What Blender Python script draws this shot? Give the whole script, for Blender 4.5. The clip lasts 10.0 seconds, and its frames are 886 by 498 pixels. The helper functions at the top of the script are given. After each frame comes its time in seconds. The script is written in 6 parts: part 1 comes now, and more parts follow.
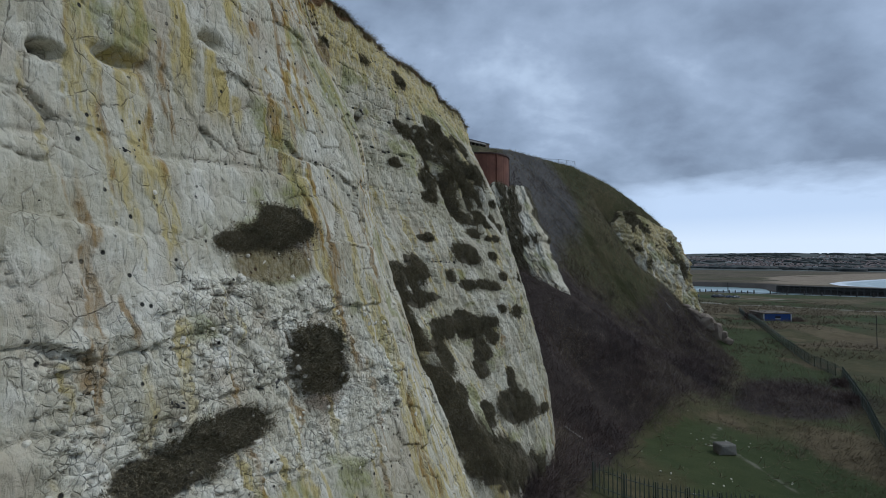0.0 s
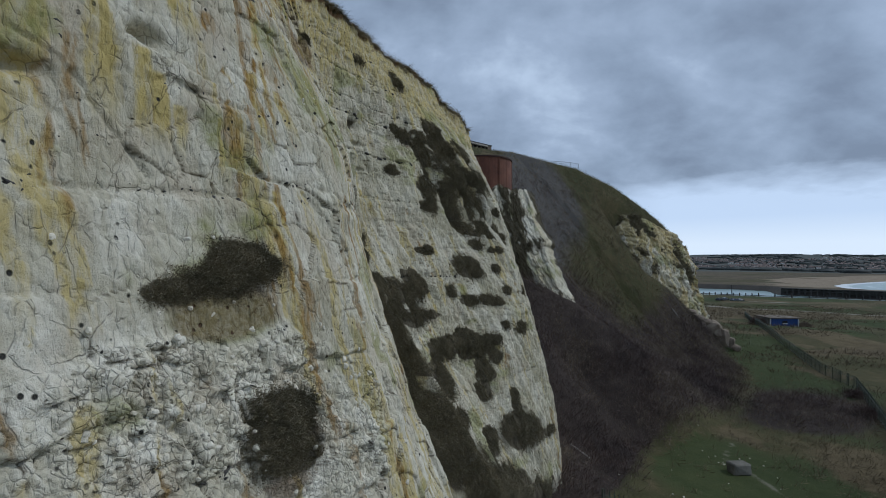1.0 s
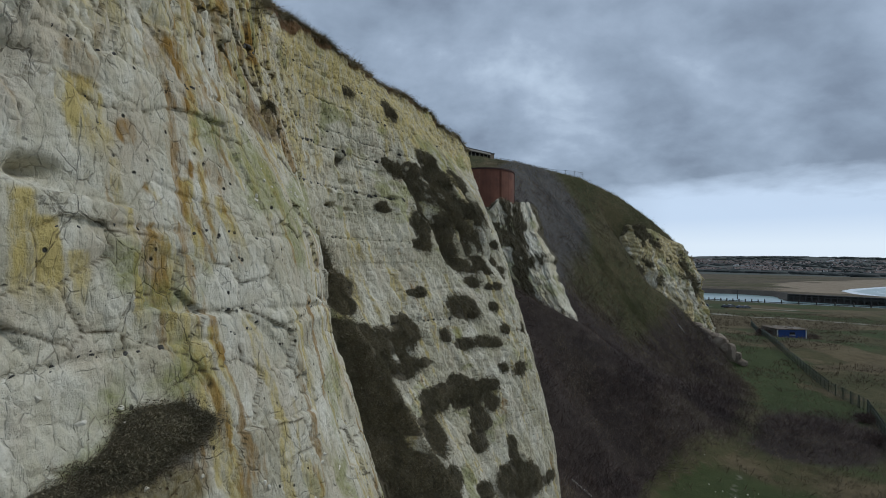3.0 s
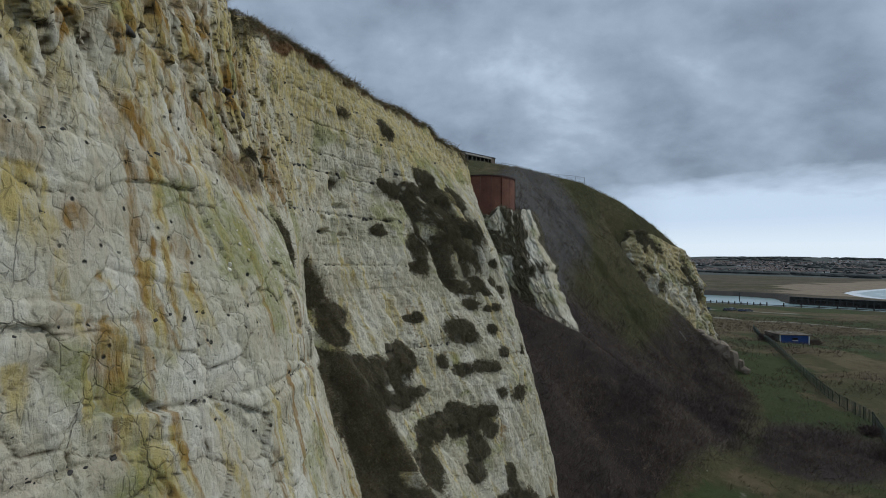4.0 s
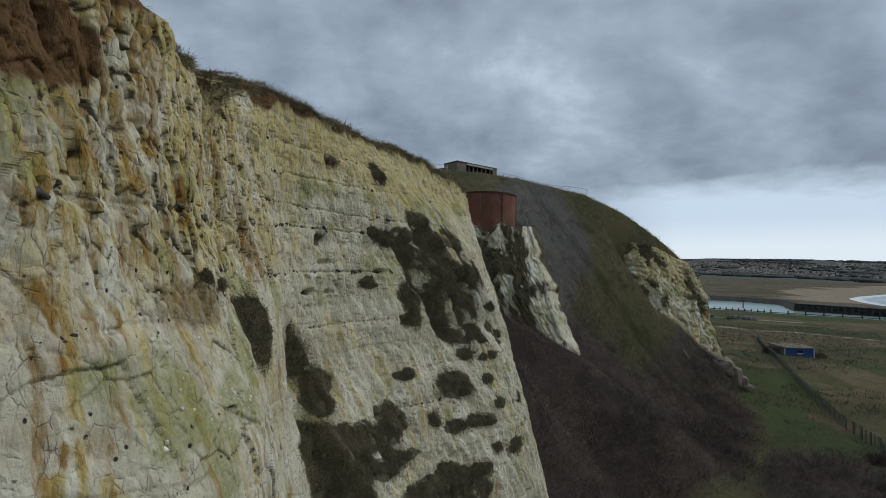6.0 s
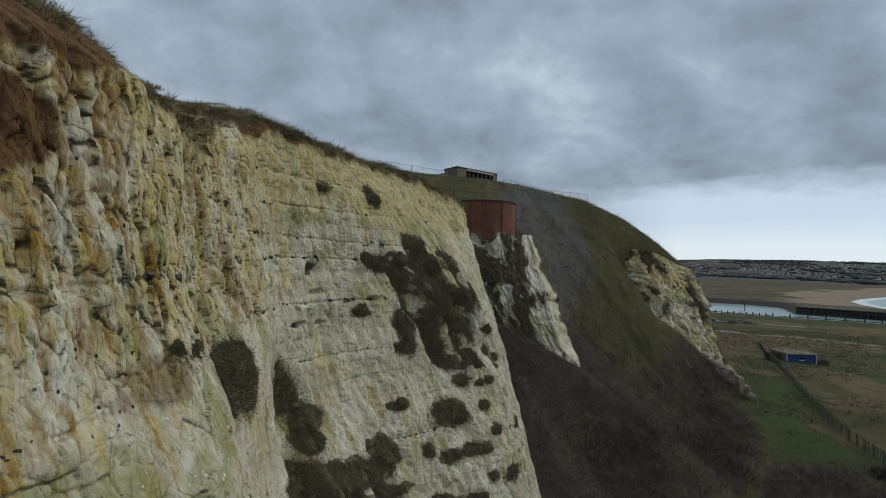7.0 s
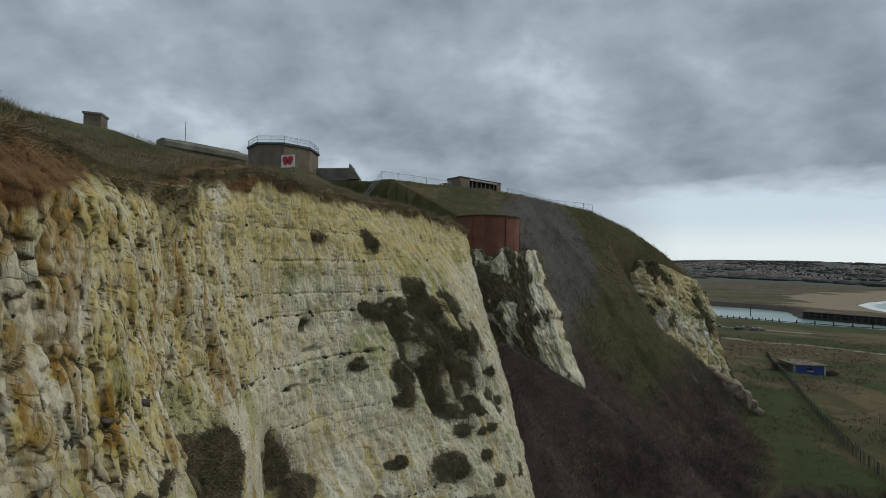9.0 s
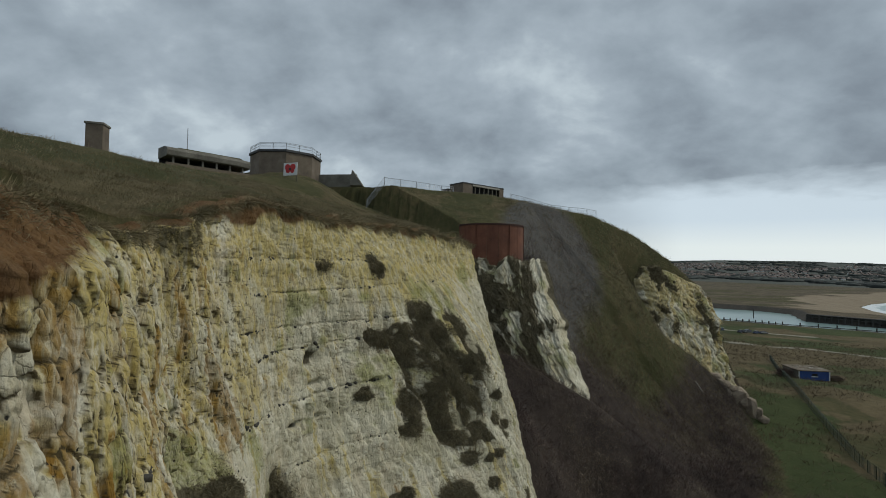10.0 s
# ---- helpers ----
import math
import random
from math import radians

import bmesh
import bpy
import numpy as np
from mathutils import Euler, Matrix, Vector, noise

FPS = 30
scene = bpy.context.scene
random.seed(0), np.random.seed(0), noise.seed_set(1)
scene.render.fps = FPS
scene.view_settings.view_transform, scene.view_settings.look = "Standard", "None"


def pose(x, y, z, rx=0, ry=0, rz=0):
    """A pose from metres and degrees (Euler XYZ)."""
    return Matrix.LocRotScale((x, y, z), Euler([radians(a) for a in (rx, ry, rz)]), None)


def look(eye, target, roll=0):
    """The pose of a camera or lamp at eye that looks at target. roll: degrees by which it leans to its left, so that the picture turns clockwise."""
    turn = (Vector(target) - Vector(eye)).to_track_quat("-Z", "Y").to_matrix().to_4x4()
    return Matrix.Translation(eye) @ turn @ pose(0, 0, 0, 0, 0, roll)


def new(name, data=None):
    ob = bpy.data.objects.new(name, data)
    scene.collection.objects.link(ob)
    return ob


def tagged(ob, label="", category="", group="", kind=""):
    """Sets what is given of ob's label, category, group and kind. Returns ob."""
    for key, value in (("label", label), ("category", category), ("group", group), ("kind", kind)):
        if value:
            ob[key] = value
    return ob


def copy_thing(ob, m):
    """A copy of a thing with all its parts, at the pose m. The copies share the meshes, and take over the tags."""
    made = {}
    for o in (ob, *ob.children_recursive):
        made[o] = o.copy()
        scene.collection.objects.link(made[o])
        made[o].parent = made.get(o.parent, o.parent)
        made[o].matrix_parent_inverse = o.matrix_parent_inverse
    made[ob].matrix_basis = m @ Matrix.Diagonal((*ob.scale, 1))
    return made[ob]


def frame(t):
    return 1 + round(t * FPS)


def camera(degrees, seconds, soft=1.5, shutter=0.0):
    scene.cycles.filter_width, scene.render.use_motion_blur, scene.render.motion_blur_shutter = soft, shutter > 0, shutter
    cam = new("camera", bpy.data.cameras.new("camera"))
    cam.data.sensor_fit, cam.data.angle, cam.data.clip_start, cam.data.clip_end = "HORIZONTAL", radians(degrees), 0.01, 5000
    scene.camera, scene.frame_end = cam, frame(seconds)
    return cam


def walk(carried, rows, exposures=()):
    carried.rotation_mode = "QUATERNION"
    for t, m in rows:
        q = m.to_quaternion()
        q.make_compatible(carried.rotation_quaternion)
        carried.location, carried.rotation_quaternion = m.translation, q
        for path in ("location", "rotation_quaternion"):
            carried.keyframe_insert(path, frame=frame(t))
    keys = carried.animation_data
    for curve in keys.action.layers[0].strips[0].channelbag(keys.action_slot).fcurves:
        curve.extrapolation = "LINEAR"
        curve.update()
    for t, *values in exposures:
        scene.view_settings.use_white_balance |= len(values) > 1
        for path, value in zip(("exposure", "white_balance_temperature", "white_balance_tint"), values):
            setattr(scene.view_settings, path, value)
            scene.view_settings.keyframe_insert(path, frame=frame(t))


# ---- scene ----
cam = camera(89.3, 10.0, soft=0.9)
PATH = [
    (0, (-1.998, 7.099, 21.422), (-2.938, 47.074, 22.462), 0.1),
    (0.5, (-1.997, 8.266, 21.887), (-3.017, 48.239, 22.947), 0.2),
    (1, (-1.944, 9.302, 22.398), (-3.024, 49.273, 23.478), 0.2),
    (1.5, (-1.789, 9.838, 22.949), (-2.929, 49.807, 24.029), 0.3),
    (2, (-1.629, 10.217, 23.723), (-2.829, 50.185, 24.783), 0.4),
    (2.5, (-1.486, 10.586, 24.503), (-2.805, 50.551, 25.543), 0.5),
    (4, (-1.140, 11.773, 26.886), (-2.660, 51.732, 27.866), 0.7),
    (4.5, (-1.081, 12.127, 27.720), (-2.641, 52.085, 28.680), 0.8),
    (5, (-0.968, 12.438, 28.526), (-2.589, 52.394, 29.486), 1.0),
    (5.5, (-0.810, 12.718, 29.372), (-2.511, 52.670, 30.332), 1.0),
    (7, (-0.323, 13.617, 31.902), (-2.183, 53.563, 32.842), 1.2),
    (7.5, (-0.233, 13.920, 32.699), (-2.132, 53.864, 33.639), 1.2),
    (8, (-0.180, 14.272, 33.450), (-2.120, 54.213, 34.410), 1.2),
    (8.5, (-0.184, 14.574, 34.139), (-2.245, 54.509, 35.099), 1.2),
    (9, (-0.312, 14.834, 34.864), (-2.473, 54.765, 35.764), 1.3),
    (9.5, (-0.494, 15.063, 35.622), (-2.733, 54.990, 36.522), 1.3),
    (10, (-0.717, 15.285, 36.398), (-2.997, 55.209, 37.318), 1.3),
]
walk(cam, [(t, look(eye, target, roll)) for t, eye, target, roll in PATH],
     exposures=((0, 0.0, 5700, 8), (2.5, 0.0, 5950, 7), (5, 0.0, 6200, 6), (7.5, 0.0, 6500, 4), (10, 0.0, 6800, 3)))

# ---- light ----
SUN_ELEVATION, SUN_TURN = 47.0, 82.0   # the bright part of the cloud: high, to seaward
sun = new("sun", bpy.data.lights.new("sun", "SUN"))
sun.data.energy, sun.data.angle, sun.data.color = 1.25, radians(10), (1.0, 0.96, 0.9)
sun_way = Vector((math.sin(radians(SUN_TURN)) * math.cos(radians(SUN_ELEVATION)),
                  math.cos(radians(SUN_TURN)) * math.cos(radians(SUN_ELEVATION)), math.sin(radians(SUN_ELEVATION))))
sun.matrix_world = look((60, 0, 120), Vector((60, 0, 120)) - sun_way)


class Nodes:
    """A short way to wire shader nodes."""

    def __init__(self, tree):
        self.tree = tree
        tree.nodes.clear()

    def add(self, kind, links=(), **values):
        n = self.tree.nodes.new(kind)
        for key, value in values.items():
            if key == "operation":
                n.operation = value
            elif key == "blend":
                n.blend_type = value
            elif key == "data":
                n.data_type = value
            elif key == "attribute":
                n.attribute_name = value
            elif key == "feature":
                n.feature = value
            elif key == "sky":
                n.sky_type = value
        for socket, source in dict(links).items():
            if isinstance(source, bpy.types.NodeSocket):
                self.tree.links.new(source, n.inputs[socket])
            else:
                n.inputs[socket].default_value = source
        return n

    def noise(self, where, scale, detail=5, rough=0.55, warp=0.0):
        return self.add("ShaderNodeTexNoise", {"Vector": where, "Scale": scale, "Detail": detail, "Roughness": rough, "Distortion": warp}).outputs[0]

    def ramp(self, source, stops):
        n = self.add("ShaderNodeValToRGB", {0: source})
        e = n.color_ramp.elements
        while len(e) < len(stops):
            e.new(0.5)
        for k, (at, colour) in enumerate(stops):
            e[k].position = at
            e[k].color = (*colour, 1) if len(colour) == 3 else (colour[0],) * 3 + (1,)
        return n.outputs[0]

    def math(self, op, a, b=0.0):
        return self.add("ShaderNodeMath", {0: a, 1: b}, operation=op).outputs[0]

    def mix(self, f, a, b, blend="MIX"):
        return self.add("ShaderNodeMix", {0: f, 6: a if not isinstance(a, tuple) else (*a, 1), 7: b if not isinstance(b, tuple) else (*b, 1)},
                        data="RGBA", blend=blend).outputs[2]

    def scaled(self, where, x, y, z):
        return self.add("ShaderNodeVectorMath", {0: where, 1: (x, y, z)}, operation="MULTIPLY").outputs[0]


def make_world():
    world = bpy.data.worlds.new("overcast")
    world.use_nodes = True
    scene.world = world
    n = Nodes(world.node_tree)
    way = n.add("ShaderNodeTexCoord").outputs["Generated"]
    parts = n.add("ShaderNodeSeparateXYZ", {0: way})
    up = n.math("MAXIMUM", parts.outputs[2], 0.0)
    deep = n.math("ADD", up, 0.55)
    flat = n.add("ShaderNodeCombineXYZ", {0: n.math("DIVIDE", parts.outputs[0], deep), 1: n.math("DIVIDE", parts.outputs[1], deep), 2: 0.0}).outputs[0]
    moved = n.add("ShaderNodeVectorMath", {0: flat, 1: CLOUD_SHIFT}, operation="ADD").outputs[0]
    big = n.noise(moved, 1.5, 4, 0.5, 0.1)
    mid = n.noise(n.scaled(moved, 1.0, 1.2, 1.0), 4.6, 9, 0.54, 0.1)
    cover = n.math("ADD", n.math("MULTIPLY", big, 0.45), n.math("MULTIPLY", mid, 0.55))
    # the cloud thickens high up to seaward
    cover = n.math("SUBTRACT", cover, n.math("MULTIPLY", n.ramp(parts.outputs[0], [(0.25, (0.0,)), (0.62, (1.0,))]), 0.105))
    cloud = n.ramp(cover, [(0.36, CLOUD_DARK), (0.455, CLOUD_MID), (0.535, CLOUD_PALE), (0.62, CLOUD_BRIGHT)])
    # paler, bluer sky close over the land's edge
    low = n.ramp(up, [(0.0, HORIZON), (0.035, HORIZON), (0.085, HORIZON_UP), (0.16, HORIZON_UP)])
    ragged = n.math("ADD", up, n.math("MULTIPLY", n.math("SUBTRACT", n.noise(n.scaled(way, 1, 1, 3.0), 5.0, 6, 0.55), 0.5), 0.10))
    veil = n.ramp(ragged, [(0.02, (1.0,)), (0.125, (0.95,)), (0.165, (0.0,))])
    veil = n.math("MULTIPLY", veil, n.ramp(parts.outputs[0], [(0.12, (0.0,)), (0.42, (1.0,))]))
    cloud = n.mix(veil, cloud, low)
    sky = n.add("ShaderNodeTexSky", sky="NISHITA")
    sky.sun_disc, sky.sun_elevation, sky.sun_rotation = False, radians(SUN_ELEVATION), radians(SUN_TURN)
    clear = n.add("ShaderNodeBackground", {"Color": sky.outputs[0], "Strength": 0.06})
    clouds = n.add("ShaderNodeBackground", {"Color": cloud, "Strength": 1.0})
    both = n.add("ShaderNodeMixShader", {0: 0.93, 1: clear.outputs[0], 2: clouds.outputs[0]})
    out = n.add("ShaderNodeOutputWorld", {0: both.outputs[0]})
    return out


CLOUD_SHIFT = (7.02, 2.2, 0.0)
CLOUD_DARK, CLOUD_MID, CLOUD_PALE, CLOUD_BRIGHT = (0.225, 0.265, 0.335), (0.305, 0.36, 0.445), (0.38, 0.442, 0.54), (0.535, 0.61, 0.715)
HORIZON, HORIZON_UP = (0.79, 0.855, 0.93), (0.63, 0.725, 0.87)
make_world()


# ---- materials ----
def material(name, colours, rough=0.9, scale=1.0, fine=14.0, bump=0.3, metal=0.0, island=0.0, thing=0.0, depth=0.05, spread=0.32):
    """A worn surface: two colours (or three) broken up at two scales, with fine relief. island, thing: how far pieces differ."""
    m = bpy.data.materials.new(name)
    m.use_nodes = True
    n = Nodes(m.node_tree)
    where = n.add("ShaderNodeNewGeometry")
    coarse = n.noise(where.outputs["Position"], scale, 6, 0.6)
    grain = n.noise(where.outputs["Position"], scale * fine, 4, 0.6)
    both = n.math("ADD", n.math("MULTIPLY", coarse, 0.65), n.math("MULTIPLY", grain, 0.35))
    stops = [(0.5 - spread / 2 + spread * k / max(1, len(colours) - 1), c) for k, c in enumerate(colours)]
    colour = n.ramp(both, stops)
    if island:
        v = n.math("ADD", n.math("MULTIPLY", where.outputs["Random Per Island"], 2 * island), 1 - island)
        colour = n.mix(1.0, colour, n.add("ShaderNodeCombineColor", {0: v, 1: v, 2: v}).outputs[0], "MULTIPLY")
    if thing:
        v = n.math("ADD", n.math("MULTIPLY", n.add("ShaderNodeObjectInfo").outputs["Random"], 2 * thing), 1 - thing)
        colour = n.mix(1.0, colour, n.add("ShaderNodeCombineColor", {0: v, 1: v, 2: v}).outputs[0], "MULTIPLY")
    b = n.add("ShaderNodeBump", {"Strength": bump, "Distance": depth, "Height": grain})
    s = n.add("ShaderNodeBsdfPrincipled", {"Base Color": colour, "Roughness": rough, "Metallic": metal, "Normal": b.outputs[0]})
    n.add("ShaderNodeOutputMaterial", {0: s.outputs[0]})
    return m


def chalk_material(name):
    """Weathered chalk: grey-white, cut by fine joints, with ochre drips, rust, algae, soil and the painted shade of
    joints and hollows laid down by the attributes of the mesh.
    """
    m = bpy.data.materials.new(name)
    m.use_nodes = True
    n = Nodes(m.node_tree)
    where = n.add("ShaderNodeNewGeometry").outputs["Position"]
    broad = n.noise(where, 0.42, 5, 0.6)
    upright = n.noise(n.scaled(where, 1.0, 1.0, 0.18), 2.2, 6, 0.62)
    fine = n.noise(where, 9.0, 7, 0.68)
    speck = n.noise(where, 31.0, 4, 0.7)
    rubble = n.add("ShaderNodeAttribute", attribute="rubble").outputs["Fac"]
    wobble = n.add("ShaderNodeTexNoise", {"Vector": where, "Scale": 3.2, "Detail": 4, "Roughness": 0.6}).outputs[1]

    def cracked(scale, tall, wide, bend, low, high):
        """Blocks parted by thin joints: a random number for each block, the joint lines and the distance from them."""
        bent = n.add("ShaderNodeVectorMath", {0: n.scaled(where, 1, 1, tall), 1: n.scaled(wobble, bend, bend, bend)}, operation="ADD").outputs[0]
        edge = n.add("ShaderNodeTexVoronoi", {"Vector": bent, "Scale": scale}, feature="DISTANCE_TO_EDGE").outputs[0]
        own = n.add("ShaderNodeSeparateXYZ", {0: n.add("ShaderNodeTexVoronoi", {"Vector": bent, "Scale": scale}).outputs[1]}).outputs[0]
        line = n.ramp(edge, [(wide * 0.35, (1.0,)), (wide, (0.0,))])
        line = n.math("MULTIPLY", line, n.ramp(n.noise(where, scale * 0.55 + 0.15, 4, 0.6), [(low, (0.0,)), (high, (1.0,))]))
        return own, line, edge
    own_a, line_a, edge_a = cracked(0.85, 0.75, 0.010, 0.16, 0.50, 0.57)
    own_b, line_b, edge_b = cracked(2.1, 0.45, 0.020, 0.09, 0.52, 0.59)
    own_c, line_c, edge_c = cracked(5.5, 0.42, 0.050, 0.05, 0.52, 0.60)
    own_d, line_d, edge_d = cracked(7.0, 0.85, 0.075, 0.04, 0.38, 0.52)
    tone = n.math("ADD", n.math("MULTIPLY", broad, 0.45), n.math("MULTIPLY", upright, 0.35))
    tone = n.math("ADD", tone, n.math("MULTIPLY", n.math("SUBTRACT", own_a, 0.5), 0.07))
    tone = n.math("ADD", tone, n.math("MULTIPLY", n.math("SUBTRACT", own_b, 0.5), 0.06))
    tone = n.math("ADD", tone, n.math("MULTIPLY", n.math("SUBTRACT", own_c, 0.5), 0.07))
    tone = n.math("ADD", tone, n.math("MULTIPLY", fine, 0.2))
    colour = n.ramp(tone, [(0.37, (0.45, 0.405, 0.285)), (0.47, (0.61, 0.565, 0.43)), (0.59, (0.76, 0.72, 0.595))])
    colour = n.mix(n.ramp(fine, [(0.30, (0.45,)), (0.43, (0.0,))]), colour, (0.33, 0.30, 0.225))
    colour = n.mix(n.ramp(speck, [(0.28, (0.35,)), (0.40, (0.0,))]), colour, (0.26, 0.235, 0.17))
    shift = n.add("ShaderNodeCombineColor", {0: n.math("ADD", 1.04, n.math("MULTIPLY", own_d, 0.24)), 1: n.math("ADD", 1.05, n.math("MULTIPLY", own_d, 0.24)), 2: n.math("ADD", 1.07, n.math("MULTIPLY", own_d, 0.26))}).outputs[0]
    colour = n.mix(rubble, colour, n.mix(1.0, colour, shift, "MULTIPLY"))
    colour = n.mix(n.ramp(n.noise(n.scaled(where, 1.0, 1.0, 0.6), 0.9, 5, 0.6), [(0.50, (0.0,)), (0.64, (0.55,))]), colour, (0.56, 0.475, 0.345))
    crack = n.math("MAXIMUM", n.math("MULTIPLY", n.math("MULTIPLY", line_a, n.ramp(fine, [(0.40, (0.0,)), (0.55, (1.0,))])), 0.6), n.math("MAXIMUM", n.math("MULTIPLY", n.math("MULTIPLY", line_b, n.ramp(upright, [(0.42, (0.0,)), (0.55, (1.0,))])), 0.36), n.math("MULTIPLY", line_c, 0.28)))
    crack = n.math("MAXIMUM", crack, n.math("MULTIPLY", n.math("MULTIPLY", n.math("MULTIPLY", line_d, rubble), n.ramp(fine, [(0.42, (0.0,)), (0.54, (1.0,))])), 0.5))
    # black spots: flint specks, and the shade of small pits put into the colour
    pits = n.add("ShaderNodeTexVoronoi", {"Vector": n.scaled(where, 1, 1, 0.75), "Scale": 4.2}).outputs[0]
    pits = n.math("MULTIPLY", n.ramp(pits, [(0.10, (1.0,)), (0.17, (0.0,))]), n.ramp(n.noise(n.scaled(where, 0.7, 0.7, 1.5), 0.9, 4), [(0.50, (0.0,)), (0.57, (1.0,))]))

    def stain(colour, attribute, tint, grain, power, least=0.25, low=0.3, high=0.6):
        v = n.add("ShaderNodeAttribute", attribute=attribute).outputs["Fac"]
        v = n.math("MULTIPLY", v, n.ramp(grain, [(low, (least,)), (high, (1.0,))]))
        return n.mix(n.math("MINIMUM", n.math("MULTIPLY", v, power), 0.95), colour, tint)
    streak = n.noise(n.scaled(where, 5.5, 5.5, 0.55), 1.0, 7, 0.7)
    patchy = n.math("ADD", n.math("MULTIPLY", streak, 0.9), n.math("MULTIPLY", own_c, 0.1))
    colour = stain(colour, "shade_growth", (0.41, 0.375, 0.245), upright, 0.8)
    colour = stain(colour, "ochre", (0.545, 0.43, 0.155), patchy, 1.05, 0.25, 0.40, 0.56)
    colour = stain(colour, "rust", (0.30, 0.165, 0.03), patchy, 1.1, 0.3, 0.38, 0.55)
    colour = stain(colour, "algae", (0.27, 0.275, 0.085), fine, 1.0)
    # cracks and joints darkened in colour: soil infill plus painted crevice shade
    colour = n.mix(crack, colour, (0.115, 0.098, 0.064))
    colour = n.mix(pits, colour, (0.045, 0.042, 0.035))
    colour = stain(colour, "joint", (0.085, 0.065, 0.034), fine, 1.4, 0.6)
    colour = stain(colour, "soil", n.mix(upright, (0.085, 0.042, 0.018), (0.19, 0.10, 0.042)), fine, 1.5, 0.6)
    # dead litter under the growth, and the shade painted inside hollows
    colour = stain(colour, "litter", (0.098, 0.082, 0.052), fine, 1.6, 0.75)
    height = n.math("ADD", n.math("MULTIPLY", fine, 0.75), n.math("MULTIPLY", speck, 0.14))
    height = n.math("ADD", height, n.math("MULTIPLY", n.noise(n.scaled(where, 1, 1, 0.16), 6.5, 6, 0.62), 1.0))
    pillow = n.math("ADD", n.math("MULTIPLY", n.ramp(edge_c, [(0.0, (0.0,)), (0.22, (1.0,))]), 0.22), n.math("MULTIPLY", n.math("MULTIPLY", n.ramp(edge_d, [(0.0, (0.0,)), (0.28, (1.0,))]), rubble), 0.28))
    pillow = n.math("ADD", pillow, n.math("ADD", n.math("MULTIPLY", own_b, 0.7), n.math("ADD", n.math("MULTIPLY", own_c, 0.75), n.math("MULTIPLY", own_d, 0.35))))
    height = n.math("ADD", height, pillow)
    height = n.math("SUBTRACT", height, n.math("MULTIPLY", n.math("MAXIMUM", crack, pits), 0.9))
    bump = n.add("ShaderNodeBump", {"Strength": 0.85, "Distance": 0.07, "Height": height})
    s = n.add("ShaderNodeBsdfPrincipled", {"Base Color": colour, "Roughness": 0.93, "Specular IOR Level": 0.25, "Normal": bump.outputs[0]})
    n.add("ShaderNodeOutputMaterial", {0: s.outputs[0]})
    return m


def ground_material():
    """Turf, dry grass, bramble litter, shingle and trodden earth, by the attributes of the sheet."""
    m = bpy.data.materials.new("ground")
    m.use_nodes = True
    n = Nodes(m.node_tree)
    where = n.add("ShaderNodeNewGeometry").outputs["Position"]
    a, b, c = n.noise(where, 0.07, 6, 0.6), n.noise(where, 0.6, 6, 0.65), n.noise(where, 7.0, 4, 0.65)
    mixed = n.math("ADD", n.math("MULTIPLY", a, 0.45), n.math("ADD", n.math("MULTIPLY", b, 0.35), n.math("MULTIPLY", c, 0.2)))
    colour = n.ramp(mixed, [(0.38, (0.042, 0.046, 0.018)), (0.5, (0.072, 0.068, 0.031)), (0.6, (0.108, 0.090, 0.045))])
    # the far woodland is greyed and lightened: distance haze put into its colour
    for attribute, low, high in (("lawn", (0.040, 0.054, 0.019), (0.070, 0.082, 0.032)), ("dry", (0.080, 0.062, 0.034), (0.150, 0.118, 0.066)),
                                 ("bramble", (0.030, 0.023, 0.020), (0.065, 0.050, 0.041)), ("heath", (0.072, 0.068, 0.064), (0.115, 0.107, 0.097)),
                                 ("marsh", (0.060, 0.050, 0.034), (0.15, 0.118, 0.076)), ("beach", (0.21, 0.165, 0.115), (0.29, 0.235, 0.165)),
                                 ("wood", (0.055, 0.065, 0.062), (0.12, 0.122, 0.105)), ("earth", (0.15, 0.10, 0.06), (0.26, 0.19, 0.12)),
                                 ("track", (0.22, 0.20, 0.16), (0.32, 0.29, 0.24)), ("mud", (0.06, 0.055, 0.05), (0.10, 0.09, 0.075))):
        v = n.add("ShaderNodeAttribute", attribute=attribute).outputs["Fac"]
        v = n.ramp(n.math("ADD", v, n.math("MULTIPLY", n.math("SUBTRACT", b, 0.5), 0.7)), [(0.35, (0.0,)), (0.65, (1.0,))])
        colour = n.mix(v, colour, n.mix(n.ramp(mixed, [(0.4, (0.0,)), (0.6, (1.0,))]), low, high))
    bump = n.add("ShaderNodeBump", {"Strength": 0.6, "Distance": 0.25, "Height": n.math("ADD", b, c)})
    s = n.add("ShaderNodeBsdfPrincipled", {"Base Color": colour, "Roughness": 0.97, "Specular IOR Level": 0.15, "Normal": bump.outputs[0]})
    n.add("ShaderNodeOutputMaterial", {0: s.outputs[0]})
    return m


